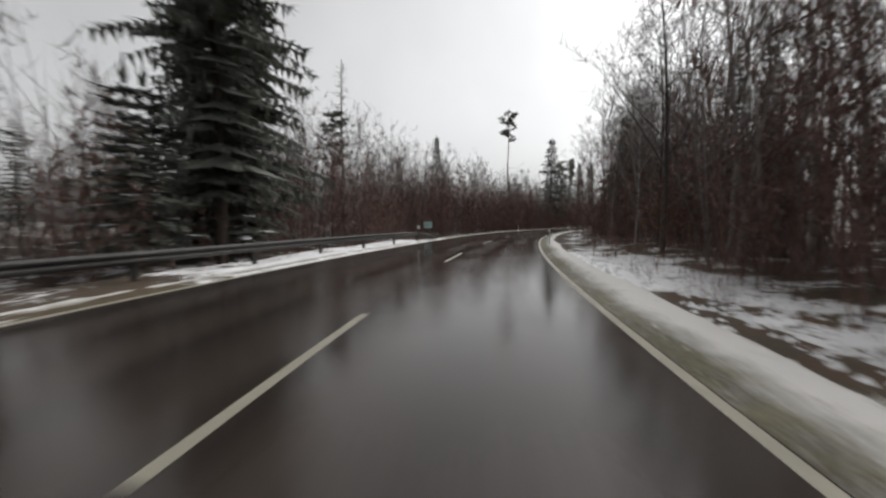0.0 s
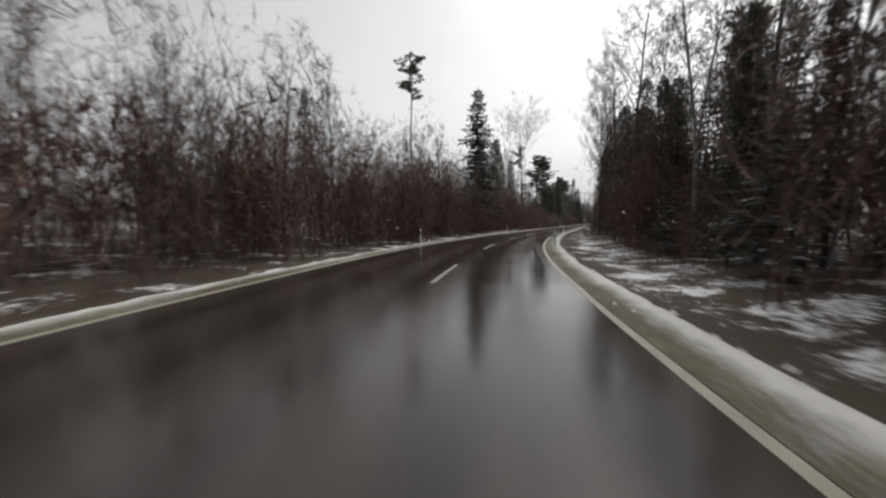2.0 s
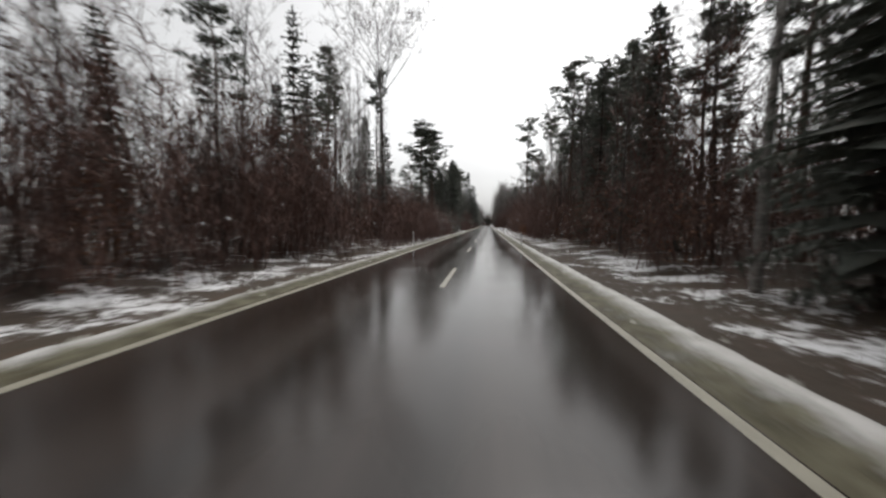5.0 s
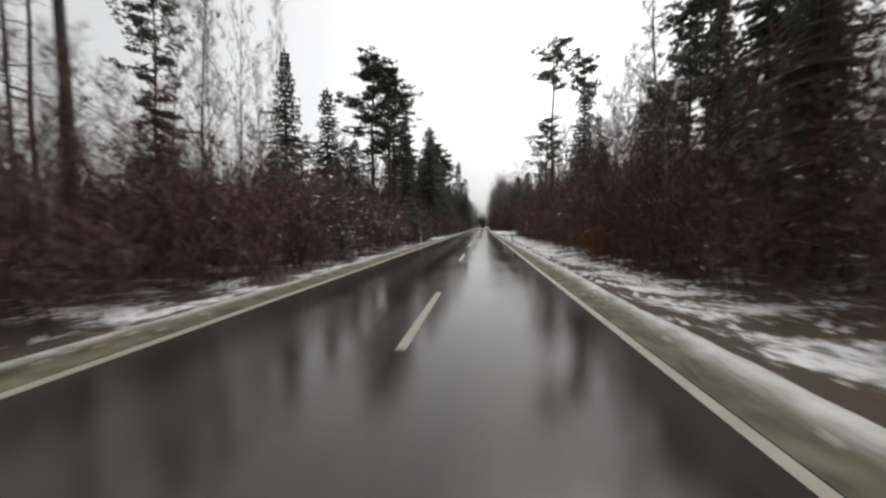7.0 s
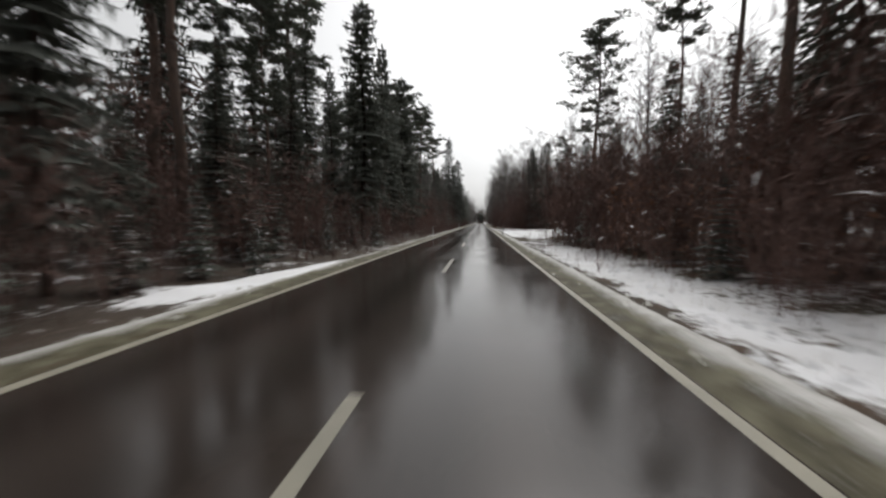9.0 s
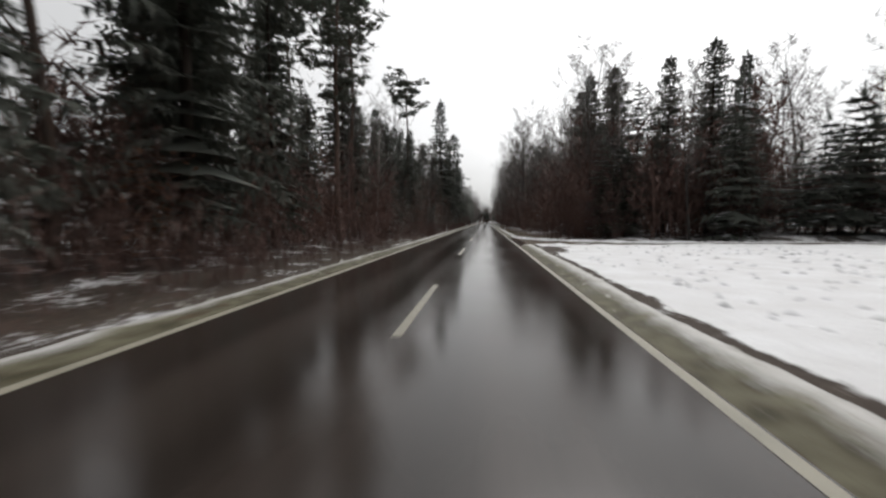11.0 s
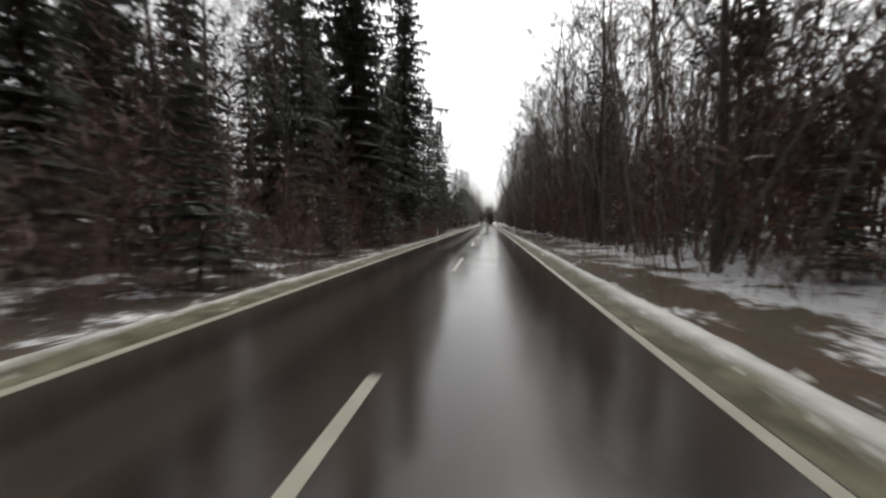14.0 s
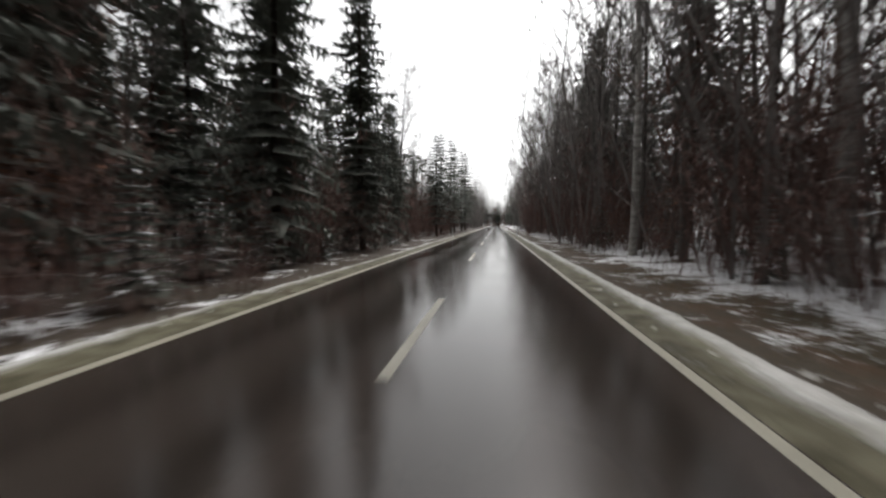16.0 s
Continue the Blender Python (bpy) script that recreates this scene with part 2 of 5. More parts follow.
# ---- mesh helpers ----
class Shape:
    """Gathers points and faces, then becomes one mesh."""

    def __init__(self):
        self.v, self.f = [], []

    def tube(self, pts, radii, n=5, closed=False):
        a = len(self.v)
        for i, p in enumerate(pts):
            p = Vector(p)
            d = Vector(pts[min(i + 1, len(pts) - 1)]) - Vector(pts[max(i - 1, 0)])
            d.normalize()
            side = d.cross(Vector((0.31, 0.95, 0.05))).normalized()
            up = d.cross(side)
            for k in range(n):
                w = 2 * math.pi * k / n
                self.v.append(p + (side * math.cos(w) + up * math.sin(w)) * radii[i])
        for i in range(len(pts) - 1):
            for k in range(n):
                q = (k + 1) % n
                self.f.append((a + i * n + k, a + i * n + q, a + (i + 1) * n + q, a + (i + 1) * n + k))
        if closed:
            self.f.append(tuple(a + k for k in reversed(range(n))))
            self.f.append(tuple(a + (len(pts) - 1) * n + k for k in range(n)))

    def blade(self, p, d, side, w):
        a = len(self.v)
        self.v += [p - side * w, p + side * w, p + d]
        self.f.append((a, a + 1, a + 2))

    def box(self, x0, x1, y0, y1, z0, z1):
        a = len(self.v)
        self.v += [Vector((x, y, z)) for z in (z0, z1) for x, y in ((x0, y0), (x1, y0), (x1, y1), (x0, y1))]
        self.f += [tuple(a + i for i in q) for q in ((3, 2, 1, 0), (4, 5, 6, 7), (0, 1, 5, 4), (1, 2, 6, 5), (2, 3, 7, 6), (3, 0, 4, 7))]

    def mesh(self, name, mat, smooth=False):
        me = bpy.data.meshes.new(name)
        me.from_pydata([tuple(p) for p in self.v], [], self.f)
        me.materials.append(mat)
        if smooth:
            me.polygons.foreach_set("use_smooth", [True] * len(me.polygons))
        return me


def part(name, shape, mat, parent, label="", smooth=False):
    ob = new(name, shape.mesh(name, mat, smooth))
    ob.parent = parent
    if label:
        ob["label"] = label
    return ob


def mesh_from_arrays(name, verts, tris, mat):
    me = bpy.data.meshes.new(name)
    me.vertices.add(len(verts))
    me.vertices.foreach_set("co", np.asarray(verts, np.float32).ravel())
    me.loops.add(tris.size)
    me.loops.foreach_set("vertex_index", np.asarray(tris, np.int32).ravel())
    me.polygons.add(len(tris))
    me.polygons.foreach_set("loop_start", np.arange(0, tris.size, 3, dtype=np.int32))
    me.update(calc_edges=True)
    me.materials.append(mat)
    return me


# ---- the road and the ground ----
def line_left(s):
    """Distance from the driving line to the left edge line: the bend is wider."""
    return float(np.interp(s, (5, 25, 58, 75, 85, 110), (6.8, 6.2, 5.5, 4.75, 4.5, 4.13)))


def line_middle(s):
    return float(np.interp(s, (5, 15, 27, 58, 78, 90, 110, 160, 190, 240, 310, 345), (1.95, 1.87, 1.79, 1.32, 1.2, 1.06, 0.98, 0.96, 1.06, 1.14, 1.06, 1.05)))


RIGHT = 1.87
START, END = -40, 560
EDGES = (0.1, 0.3, 0.5, 0.7, 0.95, 1.2, 1.5, 1.9, 2.4, 3.0, 3.7, 4.6, 5.6, 7, 9, 11.5, 15, 19, 24, 31, 40, 52, 60)


def clearing(s):
    """1 where the snowy lot opens beside the road, 0 in the woods."""
    return max(0.0, min(1.0, (s - 222) / 5, (257.5 - s) / 2.5))


def track_near(e):
    """The side track's near edge, as a place along the road, e metres outside the edge line."""
    return float(np.interp(e, (0.4, 1, 1.5, 3, 6), (249.3, 249.9, 250.6, 251.0, 250.8)))


def track_far(e):
    return float(np.interp(e, (0.6, 1.2, 1.6, 3.1, 6, 10), (262, 259.8, 257, 254.8, 252.8, 252)))


def relief(s, e, right):
    """Height, snow cover and grassiness, e metres outside the edge line; on the left, less grass from s 180 on also
    paints in thicket shade.
    """
    rough = noise.noise((s * 0.21, e * 0.5, 3.0 if right else 9.0)) + 0.5 * noise.noise((s * 0.7, e * 1.3, 5.0 if right else 1.0))
    lot = clearing(s) if right and e < 55 else 0.0
    if right:
        z = np.interp(e, (0, 0.5, 1.0, 1.5, 3, 5, 8, 20, 52), (-0.025, -0.02, -0.06, -0.2, -0.3, -0.2, 0.0, 0.35, 0.8))
        k = np.interp(s, (8, 11, 19, 23, 125, 158, 170, 205, 215, 256, 262), (0, 1, 1, 2, 2, 2.1, 2.9, 3, 2, 2, 4))
        covers = ((0.3, 0.75, 0.8, 0.8, 0.8, 0.75, 0.3, 0.15, 0.6, 0.62, 0.3, 0.3, 0.4), (0.05, 0.5, 0.8, 0.8, 0.8, 0.8, 0.8, 0.8, 0.8, 0.7, 0.4, 0.3, 0.4),
                  (0.05, 0.3, 0.7, 0.75, 0.36, 0.2, 0.3, 0.42, 0.52, 0.46, 0.38, 0.36, 0.4), (0.05, 0.3, 0.7, 0.7, 0.25, 0.1, 0.4, 0.8, 0.78, 0.62, 0.42, 0.38, 0.4),
                  (0.05, 0.3, 0.7, 0.75, 0.55, 0.38, 0.34, 0.36, 0.4, 0.53, 0.66, 0.64, 0.48))
        lo = min(3, int(k))
        at = (0.2, 0.4, 0.55, 0.85, 1.0, 1.2, 1.5, 2.2, 3.0, 4.2, 6, 10, 30)
        cover = np.interp(e, at, covers[lo]) * (1 - (k - lo)) + np.interp(e, at, covers[lo + 1]) * (k - lo)
        turf = np.interp(e, (0, 0.5, 0.9, 1.3, 2, 4, 7, 9), (0.9, 0.8, 0.3, 0.2, 0.4, 0.7, 0.5, 0.0))
        if 26 < s < 130:
            turf *= 0.35 if e > 0.9 else 1.0
        wet = 0.75 * math.exp(-((s - 246) / 2.6) ** 2 - ((e - 1.7) / 0.7) ** 2)
        if 0.9 < e < 1.4:
            wet += 0.55
        z, cover = z * (1 - lot) - 0.02 * lot, cover * (1 - lot) + (0.84 - wet if e > 0.9 else cover) * lot
        n0, n1 = track_near(e), track_far(e)
        if n0 < s < n1:
            ruts = 0.3 if e > 3 and abs(s - (n0 + n1) / 2) < 0.4 else 0.0
            cover, turf, lot = 0.2 + ruts, 0.55, 0.0
        elif n1 <= s < n1 + 1.3 and e > 0.5:
            cover = 1.0
        elif n1 + 1.3 <= s < 275 and e > 0.5:
            cover = float(np.interp(e, (0.5, 2, 4, 8), (0.6, 0.36, 0.36, 0.5)))
            lot = 0.0
    else:
        rail = max(0.0, min(1.0, (38 - s) / 8))
        z = np.interp(e, (0, 0.5, 1.0, 1.8, 3, 5, 8, 20, 52), (-0.025, -0.01, -0.06, -0.25, -0.38, -0.3, -0.1, 0.2, 0.6))
        cover = np.interp(e, (0.3, 0.55, 0.7, 1.0, 1.25, 2, 4, 8, 30), (0.05, 0.4, 0.8, 0.78, 0.43, 0.44, 0.43, 0.38, 0.36))
        if (s > 185 or 34 < s < 66) and 1.1 < e < 6:
            cover -= 0.09
        if 294 < s < 308 and 2.5 < e < 8:
            cover += 0.1
        # From s 180 on, less grass: the darker soil colour stands for thicket shade.
        turf = np.interp(e, (0, 0.5, 1.0, 2, 5), (0.9, 0.8, 0.3, 0.3 if s < 180 else 0.1, 0.0))
        if rail > 0 and e < 3.2:
            z, cover = z * (1 - rail), cover * (1 - rail) + (0.7 if s > 9 else 0.36) * rail
        mouth = max(0.0, min(1.0, (s - 188.5) / 2, (202 - s) / 2)) * max(0.0, min(1.0, (3.9 - 0.24 * (s - 190) - e) / 0.7))
        if e > 0.8:
            z, cover = z * (1 - 0.8 * mouth), max(cover, 1.0 * mouth)
    if e > 55:
        cover = 0.4
    amp = float(np.interp(e, (0.3, 1.0, 4, 12), (0.0, 0.04, 0.12, 0.3)))
    return float(z) + rough * amp * (1 - 0.6 * lot), float(cover), float(turf) * (1 - lot if e > 0.7 else 1)


def build_ground():
    stations = [-1500, -700, -300, -120] + list(range(START, END, 1)) + [600, 700, 900, 1400, 2500]
    verts, faces, cover, turf = [], [], [], []
    for s in stations:
        ll = line_left(s)
        row = [(-ll - e, *relief(s, e, False)) for e in reversed(EDGES)] + [(-ll + 0.3, -0.06, 0.0, 0.0), (0.0, -0.06, 0.0, 0.0), (RIGHT - 0.3, -0.06, 0.0, 0.0)] + [(RIGHT + e, *relief(s, e, True)) for e in EDGES]
        far = s * 1.05 if s > 0 else s
        pts = [(Vector((-1800, far, 1.0)), 0.4, 0)] + [(place(s, u, z), c, g) for u, z, c, g in row] + [(Vector((1800, far, 1.0)), 0.4, 0)]
        for p, c, g in pts:
            verts.append(tuple(p)), cover.append(c), turf.append(g)
    n = len(EDGES) * 2 + 5
    for i in range(len(stations) - 1):
        for k in range(n - 1):
            a = i * n + k
            faces.append((a, a + 1, a + n + 1, a + n))
    me = bpy.data.meshes.new("ground")
    me.from_pydata(verts, [], faces)
    for key, values in (("cover", cover), ("turf", turf)):
        me.attributes.new(key, "FLOAT", "POINT").data.foreach_set("value", values)
    me.materials.append(earth)
    me.polygons.foreach_set("use_smooth", [True] * len(me.polygons))
    return tagged(new("ground", me), "forest floor and verge with patchy melting snow and dry grass", "ground", kind="structure")


def strip(name, mat, left, right, s0, s1, z, step=1.0, cross=1):
    """A sheet along the road between the two offsets, with lane coordinates for its material."""
    count = max(2, int(round((s1 - s0) / step)) + 1)
    verts, uvs, faces = [], [], []
    for i in range(count):
        s = s0 + (s1 - s0) * i / (count - 1)
        a, b = left(s), right(s)
        for k in range(cross + 1):
            u = a + (b - a) * k / cross
            verts.append(tuple(place(s, u, z))), uvs.append((u, s))
    for i in range(count - 1):
        for k in range(cross):
            a = i * (cross + 1) + k
            faces.append((a, a + 1, a + cross + 2, a + cross + 1))
    me = bpy.data.meshes.new(name)
    me.from_pydata(verts, [], faces)
    layer = me.uv_layers.new(name="lane")
    for loop in me.loops:
        layer.data[loop.index].uv = uvs[loop.vertex_index]
    me.materials.append(mat)
    return new(name, me)


build_ground()
road = tagged(strip("road", asphalt, lambda s: -line_left(s) - 0.11, lambda s: RIGHT + 0.11, START, 632, 0.0, 1.0, 4),
              "dark wet two-lane asphalt road with grey sky reflections", "road", kind="structure")


def slab_along(name, left, right, s0, s1, z, parent):
    """A thin painted stripe with its own thickness."""
    ob = strip(name, paint, left, right, s0, s1, z, 2.0 if s1 - s0 > 10 else 1.0)
    ob.parent = parent
    return ob


slab_along("edge_line", lambda s: RIGHT - 0.045, lambda s: RIGHT + 0.085, START, 620, 0.004, road)
slab_along("edge_line", lambda s: -line_left(s) - 0.09, lambda s: -line_left(s) + 0.07, START, 620, 0.004, road)
for k in range(-3, 48):
    s0 = 1.67 + 12 * k
    slab_along("centre_dash", lambda s: -line_middle(s) - 0.065, lambda s: -line_middle(s) + 0.065, s0, s0 + 4, 0.004, road)


def snow_ridge(right):
    """The low ploughed ridge of snow along the edge of the road, dirtiest on the slope towards the traffic."""
    sh, splash = Shape(), []
    stations = np.arange(START, 420, 0.3)
    side = 4 if right else 8
    prof = ((-0.54, 0.0, 1.0), (-0.38, 0.18, 1.0), (-0.2, 0.38, 0.95), (-0.05, 0.62, 0.7), (0.1, 0.85, 0.42), (0.22, 1.0, 0.14), (0.32, 0.85, 0.08), (0.43, 0.45, 0.12), (0.52, 0.0, 0.25))
    for s in stations:
        s = float(s)
        e = (0.62 if right else 0.66) + 0.07 * noise.noise((s * 0.3, 0, side))
        h = 0.048 + 0.035 * noise.noise((s * 0.8, 2, side)) + 0.03 * noise.noise((s * 2.9, 3, side)) + 0.03 * noise.noise((s * 0.11, 7, side))
        grime = float(np.interp(s, (0, 90, 140, 200, 255, 285, 310, 345), (-0.15, 0.0, 0.12, 0.08, 0.0, 0.05, 0.12, 0.15)))
        if not right:
            grime += float(np.interp(s, (80, 130, 245, 262, 285, 300), (0.0, 0.18, 0.18, 0.0, 0.05, 0.15)))
        wide = 1 + 0.3 * noise.noise((s * 0.17, 5, 1 if right else 3))
        outer = wide * (float(np.interp(s, (15, 40), (1.5, 0.85))) if right else 0.7)
        gone = right and 249.4 < s < 261.5
        for du, w, dirt in prof:
            rag = 0.05 * noise.noise((s * 1.7, du * 4, 6)) + 0.03 * noise.noise((s * 4.1, du * 4, 2))
            du = du * (outer if du > 0 else 1.0) + rag
            u = RIGHT + e + du if right else -line_left(s) - e - du
            sh.v.append(place(s, u, (-0.3 if gone else -0.022) + max(0.015, h) * w * (1 + 0.5 * noise.noise((s * 2.3, du * 9, 1)))))
            splash.append(dirt + grime)
    n = len(prof)
    for i in range(len(stations) - 1):
        for k in range(n - 1):
            a = i * n + k
            q = (a, a + 1, a + n + 1, a + n)
            sh.f.append(q if right else q[::-1])
    me = sh.mesh("snow_ridge", ridge_snow, True)
    me.attributes.new("splash", "FLOAT", "POINT").data.foreach_set("value", splash)
    return tagged(new("snow_ridge", me), "low ploughed ridge of dirty snow along the road edge", "snow ridge", kind="stuff")


snow_ridge(True), snow_ridge(False)


def snow_bank():
    """The ploughed bank of snow that curves from the road edge along the far side of the side track."""
    sh = Shape()
    es = np.concatenate((np.linspace(0.62, 3.0, 90), np.linspace(3.1, 30, 130)))
    prof = ((-0.5, -0.03), (-0.3, 0.6), (-0.05, 1.0), (0.2, 0.9), (0.5, 0.6), (0.85, -0.03))
    for e in es:
        e = float(e)
        s0 = track_far(e) + 0.5
        h = 0.14 + 0.05 * noise.noise((e * 0.9, 1, 2)) + 0.03 * noise.noise((e * 2.7, 4, 2)) + 0.03 * noise.noise((e * 9, 4, 2))
        h *= 0.45 + 0.55 * min(1.0, max(0.0, (e - 0.6) / 2.0))
        lean = min(1.0, max(0.0, (e - 0.6) / 2.0))
        for d, w in prof:
            w *= 1 + 0.6 * noise.noise((e * 7, d * 6, 3))
            d += 0.08 * noise.noise((e * 1.6, d * 3, 5)) + 0.16 * noise.noise((e * 6, d * 3, 8))
            sh.v.append(place(s0 + d * (0.25 + 0.75 * lean), RIGHT + e + d * 0.55 * (1 - lean), -0.04 + h * w))
    n = len(prof)
    for i in range(len(es) - 1):
        for k in range(n - 1):
            a = i * n + k
            sh.f.append((a, a + n, a + n + 1, a + 1))
    return tagged(new("snow_bank", sh.mesh("snow_bank", snow_mat, True)), "white ploughed bank of snow curving along a side track", "snow bank", kind="stuff")


snow_bank()


def apron_edge(s):
    """The ragged outer edge of the wet asphalt where the side track meets the road."""
    k = max(0.0, min(1.0, (s - 247.5) / 3.5, (260.5 - s) / 5.5))
    return RIGHT + 0.15 + 0.62 * k * k * (3 - 2 * k) + 0.09 * k * noise.noise((s * 1.9, 4.0, 2.0))


tagged(strip("side_track_apron", asphalt, lambda s: RIGHT + 0.11, apron_edge, 247.5, 260.5, -0.006, 0.25),
       "strip of wet asphalt widening the road at a side track", "road", kind="structure")


def clods(right):
    """Lumps of ploughed slush and frozen earth strewn along the ridge."""
    r = random.Random(3 if right else 4)
    sh = Shape()
    for _ in range(1500):
        s = r.uniform(-5, 345)
        e = r.gauss(0.8, 0.22)
        k = r.uniform(0.015, 0.06)
        if right and 249 < s < 263:
            continue
        c = place(s, RIGHT + e if right else -line_left(s) - e, -0.02 + k * 0.3)
        a = len(sh.v)
        sh.v.append(c + Vector((0, 0, k * r.uniform(0.7, 1.2))))
        for i in range(5):
            sh.v.append(c + ring(i * 1.257 + r.uniform(-0.3, 0.3)) * k * r.uniform(0.8, 1.6) + Vector((0, 0, -k * 0.4)))
        sh.f += [(a, a + 1 + i, a + 1 + (i + 1) % 5) for i in range(5)]
    return tagged(new("slush_clods", sh.mesh("slush_clods", snow_dirty, True)), "small lumps of dirty frozen slush on the verge", "slush", kind="stuff")


def ring(a):
    return Vector((math.cos(a), math.sin(a), 0))


clods(True), clods(False)


def snow_lumps():
    """Trodden and thawed lumps of snow strewn over the wide white verge."""
    r = random.Random(8)
    sh = Shape()
    for _ in range(1300):
        s, e = r.choice((r.uniform(148, 216), r.uniform(4, 24))), 1.3 + 3.6 * r.random() ** 1.2
        if r.random() < 0.35:
            s, e = r.uniform(224, 249), r.uniform(2.2, 15)
        k = r.uniform(0.03, 0.1)
        c = place(s, RIGHT + e, relief(s, e, True)[0] + k * 0.15)
        a = len(sh.v)
        sh.v.append(c + Vector((r.uniform(-0.3, 0.3) * k, r.uniform(-0.3, 0.3) * k, k * r.uniform(0.6, 1.1))))
        for i in range(6):
            sh.v.append(c + ring(i * 1.047 + r.uniform(-0.3, 0.3)) * k * r.uniform(1.0, 2.2) + Vector((0, 0, -k * 0.5)))
        sh.f += [(a, a + 1 + i, a + 1 + (i + 1) % 6) for i in range(6)]
    return tagged(new("snow_lumps", sh.mesh("snow_lumps", snow_mat, True)), "lumps of old thawing snow on the wide verge", "snow", kind="stuff")


snow_lumps()

